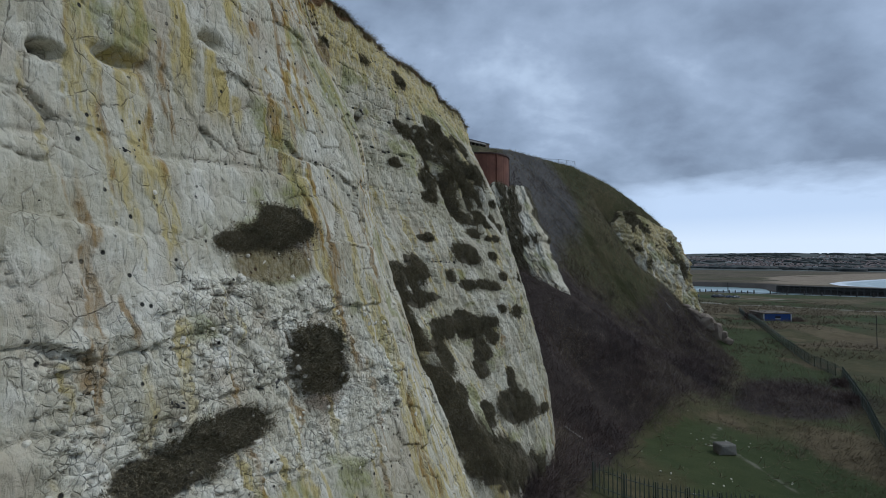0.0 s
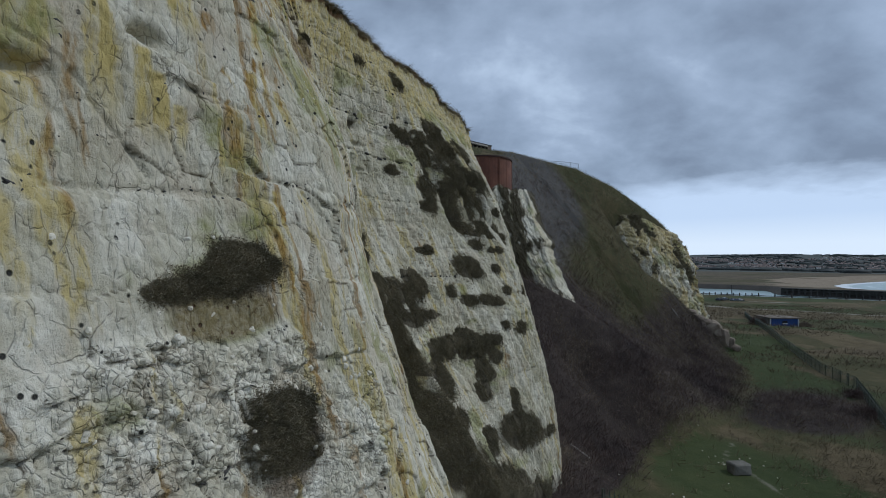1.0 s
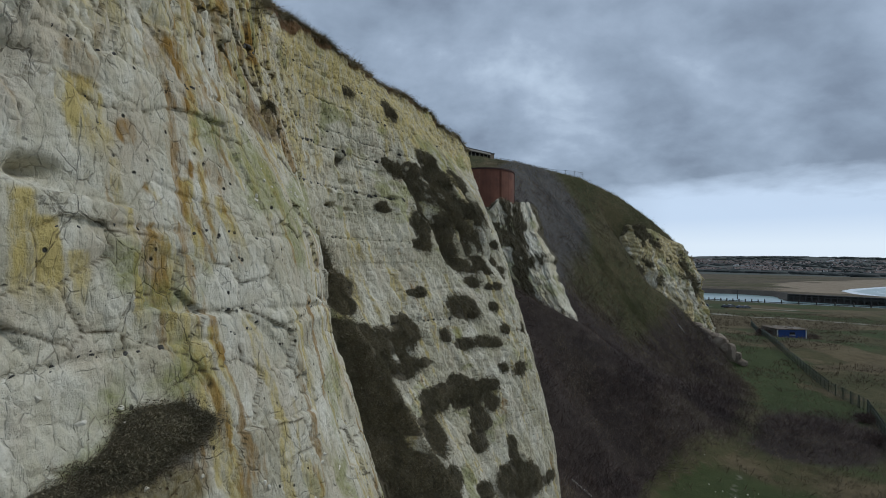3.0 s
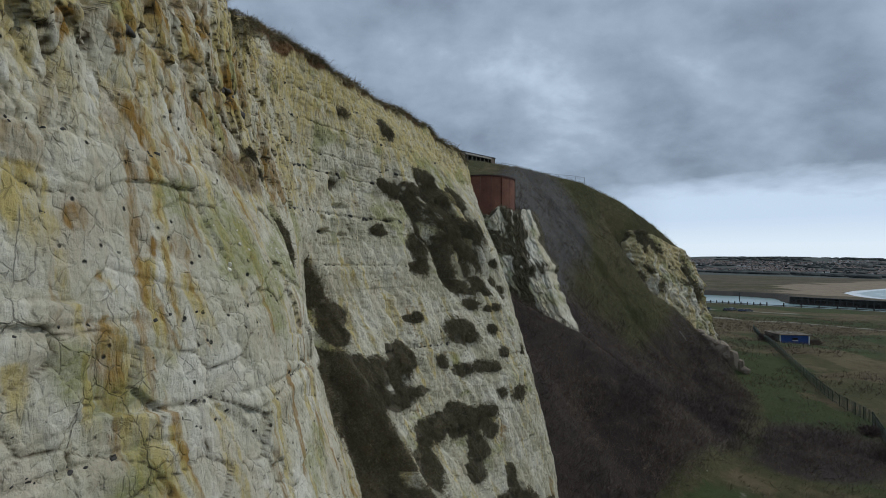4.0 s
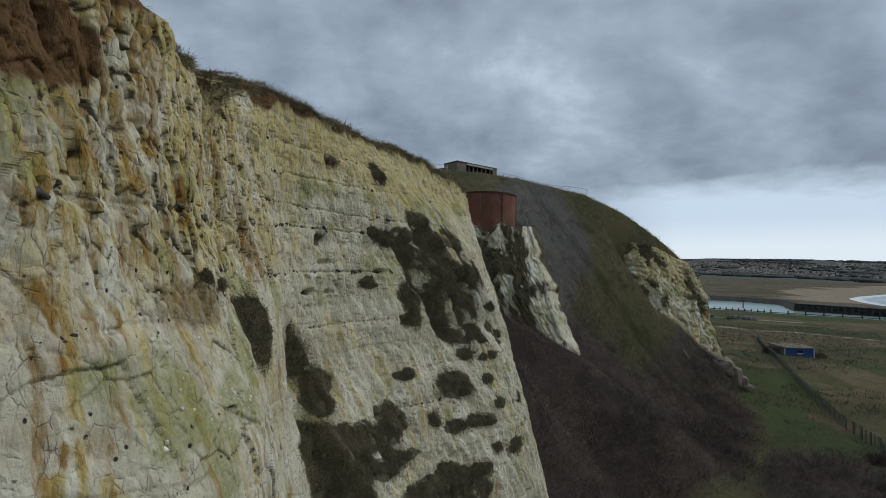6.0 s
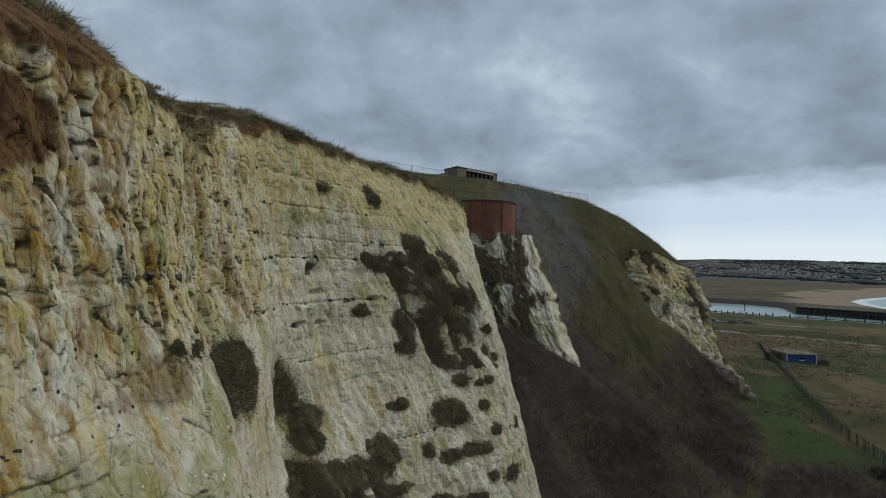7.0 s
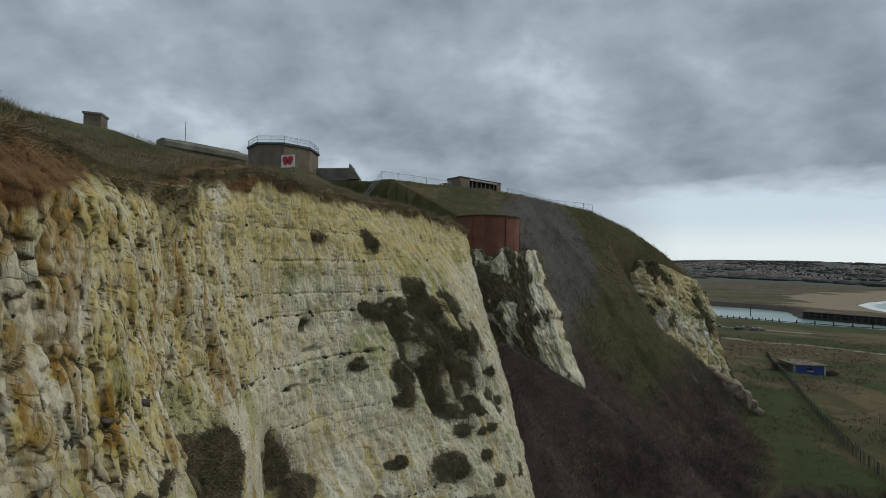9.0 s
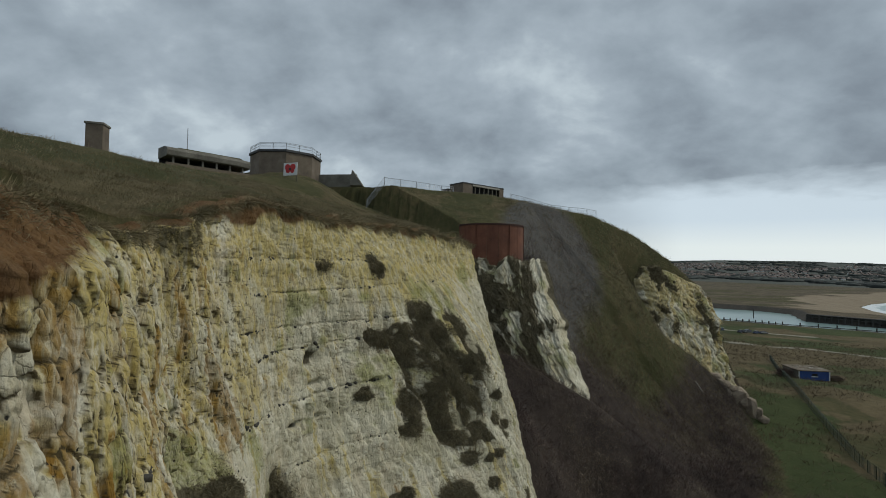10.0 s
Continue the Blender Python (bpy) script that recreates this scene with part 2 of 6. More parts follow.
def water_material():
    m = bpy.data.materials.new("water")
    m.use_nodes = True
    n = Nodes(m.node_tree)
    where = n.add("ShaderNodeNewGeometry").outputs["Position"]
    waves = n.math("ADD", n.noise(n.scaled(where, 0.6, 1.4, 1), 0.35, 5), n.noise(where, 0.05, 3))
    bump = n.add("ShaderNodeBump", {"Strength": 0.25, "Distance": 0.4, "Height": waves})
    colour = n.ramp(n.noise(where, 0.02, 4), [(0.4, (0.20, 0.29, 0.285)), (0.6, (0.27, 0.36, 0.345))])
    foam = n.add("ShaderNodeAttribute", attribute="foam").outputs["Fac"]
    foam = n.ramp(n.math("ADD", foam, n.math("MULTIPLY", n.math("SUBTRACT", n.noise(where, 0.12, 5), 0.5), 0.8)), [(0.5, (0.0,)), (0.62, (1.0,))])
    colour = n.mix(foam, colour, (0.7, 0.72, 0.72))
    s = n.add("ShaderNodeBsdfPrincipled", {"Base Color": colour, "Roughness": 0.28, "Normal": bump.outputs[0]})
    n.add("ShaderNodeOutputMaterial", {0: s.outputs[0]})
    return m


CHALK = chalk_material("chalk")
GROUND = ground_material()
WATER = water_material()
BLOCK = material("chalk_rubble", [(0.50, 0.46, 0.355), (0.69, 0.64, 0.52), (0.78, 0.74, 0.63)], 0.93, 2.0, 8, 0.5, thing=0.14, depth=0.04)
FLINT = material("flint", [(0.018, 0.016, 0.013), (0.045, 0.040, 0.032), (0.11, 0.098, 0.078)], 0.55, 4.0, 6, 0.4, thing=0.3)
SHRUB = material("shrub_leaves", [(0.13, 0.115, 0.068), (0.20, 0.172, 0.105), (0.28, 0.24, 0.15)], 0.95, 0.8, 6, 0.0, island=0.14, spread=0.24)
STALK = material("dead_stalks", [(0.06, 0.045, 0.028), (0.13, 0.10, 0.062), (0.20, 0.155, 0.095)], 0.95, 1.0, 6, 0.0, island=0.4)
TURF = material("turf_blades", [(0.125, 0.105, 0.055), (0.21, 0.175, 0.098), (0.31, 0.255, 0.155)], 0.95, 0.3, 5, 0.0, island=0.22, spread=0.22)
BRAMBLE = material("bramble_twigs", [(0.062, 0.044, 0.040), (0.120, 0.086, 0.072), (0.19, 0.148, 0.105)], 0.95, 0.10, 6, 0.0, island=0.3, spread=0.2)
REED = material("dry_grass_blades", [(0.085, 0.066, 0.038), (0.15, 0.12, 0.07), (0.21, 0.17, 0.105)], 0.95, 0.3, 5, 0.0, island=0.35)
RUST = material("rusted_plate", [(0.11, 0.042, 0.025), (0.17, 0.064, 0.036), (0.22, 0.09, 0.05)], 0.8, 0.5, 9, 0.3, thing=0.12)
RUST_DARK = material("dark_rusted_rim", [(0.035, 0.016, 0.012), (0.07, 0.028, 0.02)], 0.8, 1.5, 6)
CONCRETE = material("weathered_concrete", [(0.10, 0.092, 0.075), (0.17, 0.158, 0.13), (0.24, 0.225, 0.19)], 0.92, 0.4, 10, 0.3)
BRICK = material("dull_brick", [(0.11, 0.085, 0.065), (0.17, 0.135, 0.10), (0.22, 0.18, 0.14)], 0.92, 0.5, 14, 0.3)
# near-black colour that stands for the shade inside openings
DARK = material("interior_shade", [(0.012, 0.012, 0.012), (0.03, 0.028, 0.026)], 0.9)
ROOFING = material("roof_felt", [(0.05, 0.052, 0.055), (0.095, 0.095, 0.095)], 0.85, 0.6, 8)
STEEL = material("galvanised_steel", [(0.30, 0.31, 0.32), (0.45, 0.46, 0.47)], 0.5, 1.5, 8, 0.1, metal=0.6)
PALE = material("pale_paint", [(0.55, 0.56, 0.56), (0.72, 0.73, 0.73)], 0.7, 0.8, 8, 0.1)
RED = material("red_paint", [(0.42, 0.018, 0.022), (0.52, 0.03, 0.03)], 0.6, 0.8, 6, 0.1)
BLACK = material("black_paint", [(0.012, 0.012, 0.013), (0.03, 0.03, 0.032)], 0.6, 1.5, 6, 0.1)
BLUE = material("blue_painted_wall", [(0.016, 0.05, 0.20), (0.03, 0.08, 0.28)], 0.7, 0.5, 8, 0.15)
TIMBER = material("tarred_timber", [(0.022, 0.022, 0.022), (0.05, 0.046, 0.04), (0.09, 0.08, 0.068)], 0.85, 0.8, 10, 0.3)
RAILGREEN = material("green_fence_paint", [(0.055, 0.068, 0.05), (0.09, 0.105, 0.08)], 0.6, 1.0, 6, 0.1)
STONE = material("brown_boulder", [(0.13, 0.10, 0.07), (0.24, 0.19, 0.14), (0.33, 0.28, 0.21)], 0.93, 0.6, 10, 0.5, thing=0.15)
DRIFT = material("bleached_timber", [(0.30, 0.27, 0.23), (0.45, 0.42, 0.37)], 0.9, 1.5, 8, 0.2)
GLASS = material("window_glass", [(0.02, 0.024, 0.028), (0.04, 0.045, 0.05)], 0.12, 0.5, 4, 0.0)
TYRE = material("tyre_rubber", [(0.015, 0.015, 0.015), (0.03, 0.03, 0.03)], 0.9)
CARS = [material("car_paint", [c, c2], 0.3, 0.5, 4, 0.0) for c, c2 in
        (((0.02, 0.024, 0.035), (0.03, 0.035, 0.05)), ((0.10, 0.11, 0.12), (0.13, 0.14, 0.15)), ((0.03, 0.05, 0.10), (0.04, 0.06, 0.12)))]
HOUSE_WALL = material("house_render", [(0.24, 0.235, 0.225), (0.60, 0.59, 0.57)], 0.9, 0.01, 4, 0.0, island=0.7)
FAR_TREE = material("far_woodland", [(0.030, 0.036, 0.034), (0.055, 0.062, 0.054)], 0.95, 0.02, 6, 0.3, island=0.4)
MOSSY = material("mossy_roof", [(0.085, 0.068, 0.045), (0.15, 0.12, 0.085), (0.23, 0.195, 0.15)], 0.95, 0.6, 8, 0.4)
HOUSE_ROOF = material("house_tiles", [(0.10, 0.075, 0.065), (0.17, 0.13, 0.115)], 0.9, 0.01, 4, 0.0, island=0.4)


# ---- mesh helpers ----
def lattice(ix, iy, seed):
    h = (ix.astype(np.int64) * 374761393 + iy.astype(np.int64) * 668265263 + seed * 974634777) & 0x7FFFFFFF
    h = ((h ^ (h >> 13)) * 1274126177) & 0x7FFFFFFF
    return ((h ^ (h >> 16)) & 0xFFFFFF) / float(0xFFFFFF)


def wave(x, y, seed=0):
    """Smooth noise, 0 to 1, one hill to the unit."""
    ix, iy = np.floor(x), np.floor(y)
    fx, fy = x - ix, y - iy
    fx, fy = fx * fx * (3 - 2 * fx), fy * fy * (3 - 2 * fy)
    a, b = lattice(ix, iy, seed), lattice(ix + 1, iy, seed)
    c, d = lattice(ix, iy + 1, seed), lattice(ix + 1, iy + 1, seed)
    return (a * (1 - fx) + b * fx) * (1 - fy) + (c * (1 - fx) + d * fx) * fy


def rough(x, y, seed=0, octaves=4, gain=0.5):
    total, size, reach = 0.0, 1.0, 0.0
    for k in range(octaves):
        total = total + size * wave(x * 2 ** k + 17.3 * k, y * 2 ** k - 9.1 * k, seed + k)
        reach += size
        size *= gain
    return total / reach


def cells(x, y, seed=0):
    """Broken blocks: the nearest and second nearest distances, a random number for each block and the slant of its face."""
    ix, iy = np.floor(x), np.floor(y)
    f1, f2, own = np.full(x.shape, 9.0), np.full(x.shape, 9.0), np.zeros(x.shape)
    face = np.zeros(x.shape)
    for dx in (-1, 0, 1):
        for dy in (-1, 0, 1):
            cx, cy = ix + dx, iy + dy
            ox, oy = x - cx - 0.1 - 0.8 * lattice(cx, cy, seed), y - cy - 0.1 - 0.8 * lattice(cx, cy, seed + 1)
            d = np.hypot(ox, oy)
            nearer = d < f1
            f2 = np.where(nearer, f1, np.minimum(f2, d))
            own = np.where(nearer, lattice(cx, cy, seed + 2), own)
            face = np.where(nearer, 2 * ox * (lattice(cx, cy, seed + 3) - 0.5) + 0.6 * oy * (lattice(cx, cy, seed + 4) - 0.5), face)
            f1 = np.where(nearer, d, f1)
    return f1, f2, own, face


def step(a, b, v):
    t = np.clip((v - a) / (b - a), 0, 1)
    return t * t * (3 - 2 * t)


def mesh_of(name, verts, quads, mat, smooth=True, attributes=None, tris=None):
    """A mesh object from arrays of places and of corners."""
    me = bpy.data.meshes.new(name)
    verts = np.asarray(verts, np.float32).reshape(-1, 3)
    loops, starts = [], []
    if quads is not None and len(quads):
        loops.append(np.asarray(quads, np.int32).ravel())
        starts.append(np.arange(len(quads), dtype=np.int32) * 4)
    if tris is not None and len(tris):
        base = sum(len(v) for v in loops)
        loops.append(np.asarray(tris, np.int32).ravel())
        starts.append(base + np.arange(len(tris), dtype=np.int32) * 3)
    loops, starts = np.concatenate(loops), np.concatenate(starts)
    me.vertices.add(len(verts))
    me.vertices.foreach_set("co", verts.ravel())
    me.loops.add(len(loops))
    me.loops.foreach_set("vertex_index", loops)
    me.polygons.add(len(starts))
    me.polygons.foreach_set("loop_start", starts)
    me.update(calc_edges=True)
    if smooth:
        me.polygons.foreach_set("use_smooth", np.ones(len(starts), bool))
    for key, value in (attributes or {}).items():
        at = me.attributes.new(key, "FLOAT", "POINT")
        at.data.foreach_set("value", np.asarray(value, np.float32).ravel())
    me.materials.append(mat)
    return new(name, me)


def grid_quads(rows, cols):
    i = np.arange(rows * cols).reshape(rows, cols)
    return np.stack([i[:-1, :-1], i[:-1, 1:], i[1:, 1:], i[1:, :-1]], -1).reshape(-1, 4)


def blades(name, base, way, length, width, mat, rng, bend=0.35):
    """Many thin blades, each of two triangles, that stand at base and lean along way."""
    count = len(base)
    side = np.cross(way, rng.normal(size=(count, 3)))
    side /= np.linalg.norm(side, axis=1, keepdims=True) + 1e-9
    length, width = np.broadcast_to(length, count)[:, None], np.broadcast_to(width, count)[:, None]
    droop = rng.normal(size=(count, 3)) * bend
    droop[:, 2] -= bend * 0.5
    mid = base + way * length * 0.42 + droop * length * 0.12
    tip = base + way * length + droop * length * 0.5
    v = np.stack([base, mid - side * width * 1.2, mid + side * width * 1.2, tip], 1)
    k = np.arange(count)[:, None] * 4
    tris = np.concatenate([k + np.array([[0, 2, 1]]), k + np.array([[1, 2, 3]])])
    return mesh_of(name, v, None, mat, False, None, tris)


def under(ob, parent):
    ob.parent = parent
    return ob


def part(name, bm, mat, parent=None, label=""):
    """Link a bmesh as one mesh object, under a thing or a part."""
    me = bpy.data.meshes.new(name)
    bm.to_mesh(me)
    bm.free()
    me.materials.append(mat)
    ob = new(name, me)
    if parent is not None:
        ob.parent = parent
    return tagged(ob, label)


def box(sx, sy, sz, at=(0, 0, 0), turn=0.0, bevel=0.0):
    bm = bmesh.new()
    bmesh.ops.create_cube(bm, size=1, matrix=pose(*at, 0, 0, turn) @ Matrix.Diagonal((sx, sy, sz, 1)))
    if bevel:
        bmesh.ops.bevel(bm, geom=bm.edges[:], offset=bevel, segments=1, affect="EDGES")
    return bm


def rod(a, b, r, sides=6, r2=None):
    a, b = Vector(a), Vector(b)
    bm = bmesh.new()
    bmesh.ops.create_cone(bm, cap_ends=True, segments=sides, radius1=r, radius2=r if r2 is None else r2, depth=(b - a).length,
                          matrix=Matrix.Translation((a + b) / 2) @ (b - a).to_track_quat("Z", "Y").to_matrix().to_4x4())
    return bm


def joined(*many):
    bm = bmesh.new()
    for m in many:
        me = bpy.data.meshes.new("joint")
        m.to_mesh(me)
        m.free()
        bm.from_mesh(me)
        bpy.data.meshes.remove(me)
    return bm


def empty(name, m=None):
    ob = new(name)
    if m is not None:
        ob.matrix_world = m
    return ob


# ---- the cliff's form ----
# rows: y, then how far the face stands out at each of the LEVELS
LEVELS = (-2.0, 10.0, 18.0, 24.0, 27.5, 31.0, 36.0, 40.0)
STATIONS = (
    (-30.0, -9.0, -13.0, -16.0, -18.0, -18.5, -19.0, -20.0, -20.8),
    (8.0, -4.0, -7.0, -9.6, -10.6, -10.9, -11.2, -12.0, -12.6),
    (14.4, -1.2, -4.6, -7.6, -8.5, -8.9, -9.4, -10.4, -14.5),
    (18.0, 0.2, -2.6, -5.3, -7.1, -7.5, -8.2, -9.6, -14.0),
    (21.0, 1.6, -0.9, -3.4, -5.5, -6.6, -7.4, -8.5, -13.6),
    (24.0, 2.4, -0.4, -3.4, -5.4, -6.3, -7.6, -8.3, -13.4),
    (26.5, 1.6, -1.2, -4.4, -6.0, -7.0, -8.6, -9.6, -12.6),
    (29.0, -0.6, -3.4, -6.2, -7.9, -8.6, -9.7, -10.3, -11.0),
    (32.0, -1.5, -5.2, -7.6, -8.5, -8.8, -9.7, -10.9, -11.6),
    (35.0, 1.5, -2.4, -5.8, -8.4, -9.0, -9.8, -10.6, -11.4),
)
STATIONS_FAR = (
    (38.0, 4.0, 0.2, -4.2, -6.8, -8.0, -8.6, -9.3, -9.8),
    (39.6, 4.7, 0.8, -2.9, -5.6, -6.9, -7.9, -8.3, -9.5),
    (41.0, 5.2, 1.4, -1.5, -3.7, -4.9, -6.3, -7.3, -9.1),
    (44.0, 6.4, 4.4, 2.0, -0.9, -2.0, -3.7, -5.8, -8.6),
    (47.0, 7.7, 6.4, 4.5, 2.2, 0.9, -1.1, -4.7, -6.2),
    (50.0, 8.3, 7.0, 5.1, 3.3, 2.0, 0.3, -3.6, -4.9),
    (54.0, 8.6, 7.2, 5.0, 3.3, 2.2, 0.8, -3.3, -4.2),
    (58.0, 7.2, 6.0, 4.4, 2.9, 2.0, 1.0, -0.8, -2.0),
    (62.0, 4.2, 3.4, 2.8, 2.2, 1.8, 1.3, 0.2, -0.9),
    (67.0, -1.0, -1.6, -2.2, -2.8, -3.2, -3.6, -4.2, -5.0),
)


def face_x(y, z):
    """The smooth form of the cliff: how far the face stands out at y and height z."""
    rows = np.array(STATIONS + STATIONS_FAR)
    ys = rows[:, 0]
    cols = np.array([np.interp(y, ys, rows[:, k + 1]) for k in range(len(LEVELS))])
    k = np.clip(np.searchsorted(LEVELS, z) - 1, 0, len(LEVELS) - 2)
    lo, hi = np.array(LEVELS)[k], np.array(LEVELS)[k + 1]
    f = np.clip((z - lo) / (hi - lo), 0, 1)
    idx = np.arange(np.size(y))
    return (cols[k, idx] * (1 - f) + cols[k + 1, idx] * f)

EDGE_Y = (-60.0, 10.0, 20.0, 24.0, 26.0, 27.5, 29.5, 32.0, 35.4, 38.0, 42.5, 47.0, 58.6, 68.0)
EDGE_Z = (35.0, 37.9, 38.0, 37.8, 37.4, 37.1, 37.1, 38.0, 38.9, 38.7, 38.7, 38.7, 38.4, 37.6)


def edge_z(y):
    """The height of the chalk's upper edge."""
    return np.interp(y, EDGE_Y, EDGE_Z) + 0.7 * (rough(y * 0.55, y * 0, 301, 4, 0.6) - 0.5)


# growth on the cliff: y, height, half its width, half its height
SHRUBS_NEAR = ((18.43, 22.32, 0.62, 0.42), (18.0, 22.05, 0.6, 0.3), (17.12, 21.85, 0.42, 0.2), (18.38, 18.9, 0.62, 0.74), (18.5, 19.2, 0.5, 0.5), (15.95, 17.95, 0.85, 0.36), (15.1, 17.65, 0.75, 0.3),
               (23.8, 29.7, 0.2, 0.16), (25.2, 29.4, 0.4, 0.18), (33.6, 12.0, 0.9, 2.4))
SHRUBS_GULLY = ((29.2, 27.9, 1.2, 0.8), (30.5, 27.7, 0.9, 0.85), (29.6, 26.9, 1.2, 0.75), (30.8, 26.7, 0.8, 0.7), (35.1, 26.2, 0.4, 0.7), (35.2, 25.2, 0.5, 0.95), (35.8, 23.8, 0.7, 0.8), (35.55, 22.9, 0.65, 0.65),
                (34.2, 21.4, 0.9, 0.9), (35.0, 21.0, 1.4, 0.85), (36.6, 20.4, 1.3, 0.9), (36.0, 19.4, 1.3, 0.8), (34.2, 19.6, 0.8, 1.4), (35.2, 17.8, 0.9, 1.2), (34.8, 15.4, 0.8, 1.6), (35.6, 16.6, 0.8, 0.9), (35.4, 13.4, 0.9, 1.4), (35.6, 11.4, 1.0, 1.4))
SHRUBS_FAR = ((42.65, 35.84, 0.52, 0.66), (39.06, 35.92, 0.45, 0.3), (41.3, 31.75, 0.6, 0.45), (41.9, 31.5, 0.7, 0.55), (43.36, 31.93, 0.5, 0.54), (45.1, 32.9, 0.95, 0.66), (45.2, 31.7, 1.2, 0.85), (46.4, 31.5, 1.3, 0.8), (47.3, 31.5, 1.1, 1.0),
              (43.2, 30.6, 0.5, 1.05), (42.75, 29.1, 0.52, 1.2), (42.1, 27.4, 0.5, 1.1), (41.85, 26.4, 0.6, 0.45), (44.6, 30.0, 0.9, 1.0), (45.6, 29.4, 1.4, 1.2), (47.2, 29.4, 1.2, 1.3), (44.3, 27.8, 1.0, 1.1), (45.4, 27.6, 0.8, 0.9))
SHRUBS_FAR += ((44.2, 26.3, 1.1, 0.8), (46.2, 26.9, 0.6, 0.9), (40.28, 28.75, 0.42, 0.36), (44.5, 24.9, 0.8, 0.6), (43.9, 25.2, 0.7, 0.34), (48.3, 24.5, 0.5, 0.3), (39.0, 20.9, 0.75, 0.9), (38.2, 20.2, 0.8, 0.8),
               (39.3, 18.85, 0.65, 0.3), (37.9, 18.9, 1.1, 0.6), (40.4, 23.1, 0.4, 0.26), (40.7, 23.25, 0.2, 0.25), (42.8, 22.0, 0.9, 0.8), (43.3, 21.6, 0.6, 0.5), (41.2, 20.3, 0.25, 0.42), (42.1, 19.5, 0.55, 0.42), (43.5, 19.5, 0.8, 0.38), (44.2, 19.3, 0.7, 0.35),
               (45.6, 17.15, 0.85, 0.45), (44.2, 17.5, 0.35, 0.4))
SHRUBS_FAR += ((39.2, 16.6, 1.4, 0.7), (40.4, 16.6, 1.4, 0.75), (41.4, 16.4, 1.0, 0.8), (42.7, 16.6, 0.7, 0.5), (41.0, 17.3, 0.5, 0.4), (42.6, 15.5, 0.45, 0.6), (41.5, 14.6, 0.5, 0.9), (41.0, 13.4, 0.55, 0.7), (37.8, 15.0, 0.7, 1.2), (37.5, 12.5, 0.65, 0.65),
               (39.7, 10.4, 0.95, 0.85), (42.6, 10.2, 1.4, 1.2), (43.4, 9.8, 1.1, 1.0), (43.1, 12.2, 0.4, 0.85), (45.8, 8.9, 0.8, 0.42), (38.6, 7.6, 1.8, 1.4), (36.9, 8.9, 1.3, 1.8), (40.6, 6.4, 1.9, 1.6), (42.6, 4.8, 2.0, 1.4))

SHRUBS_FAR += ((47.7, 25.2, 0.45, 0.4), (48.0, 24.0, 0.35, 0.32), (46.0, 24.5, 0.4, 0.32), (45.6, 23.3, 0.3, 0.26), (46.3, 23.3, 0.32, 0.28), (44.5, 23.7, 0.55, 0.45), (45.3, 21.8, 0.4, 0.32), (45.5, 20.1, 0.45, 0.36),
               (47.6, 19.9, 0.4, 0.34), (45.5, 25.1, 0.6, 0.5), (48.5, 26.6, 0.4, 0.36))

# beds of flint: height, from y to y, how large the nodules are, how the bed rises along y
BANDS = ((23.35, 13.0, 22.5, 1.0, 0.06), (31.2, 18.2, 27.0, 1.9, 0.02), (28.87, 17.5, 21.8, 1.5, 0.0), (25.72, 17.5, 22.0, 0.9, 0.03), (18.85, 12.5, 17.5, 1.2, -0.05), (24.3, 19.5, 24.5, 1.0, -0.08),
         (34.5, 34.5, 50.0, 0.9, 0.02), (31.78, 34.5, 42.5, 1.15, 0.0), (29.38, 33.0, 41.8, 1.1, 0.0), (26.45, 35.0, 41.0, 0.8, 0.0), (33.0, 33.5, 44.5, 0.8, -0.03), (21.3, 37.0, 42.0, 0.8, 0.0), (36.2, 30.5, 46.0, 0.7, 0.0))


def bed_line(y, band):
    """The height of a bed of flint along y."""
    return band[0] + band[4] * (y - band[1]) + 0.22 * (rough(y * 0.5, y * 0, 97, 3) - 0.5)


def blob(y, z, at, size):
    return np.exp(-((y - at[0]) / size[0]) ** 2 - ((z - at[1]) / size[1]) ** 2)


def drips(y, z, wide, tall, seed, share, low=0.10, high=0.28):
    """Washes that hang from ledges: cut off sharply above, fading downward. wide, tall: the spacing of their starts."""
    iy, iz = np.floor(y / wide), np.floor(z / tall)
    best = np.zeros(y.shape)
    for dy in (-1, 0, 1):
        for dz in (0, 1):
            cy, cz = iy + dy, iz + dz
            live = lattice(cy, cz, seed) < share
            mid = (cy + 0.15 + 0.7 * lattice(cy, cz, seed + 1)) * wide
            top = (cz + lattice(cy, cz, seed + 2)) * tall
            half = low + (high - low) * lattice(cy, cz, seed + 3) ** 2
            long = tall * (0.35 + 0.65 * lattice(cy, cz, seed + 4))
            down = (top - z) / long
            thin = half * (1 - 0.55 * np.clip(down, 0, 1))
            v = (1 - step(0.65, 1.1, np.abs(y - mid) / thin)) * step(-0.02, 0.05, down) * (1 - step(0.35, 1.0, down))
            best = np.maximum(best, live * v)
    return best


def pillow(d, wide):
    """A block's swelling, from its joints inward."""
    return np.sqrt(np.clip(d / wide, 0, 1))


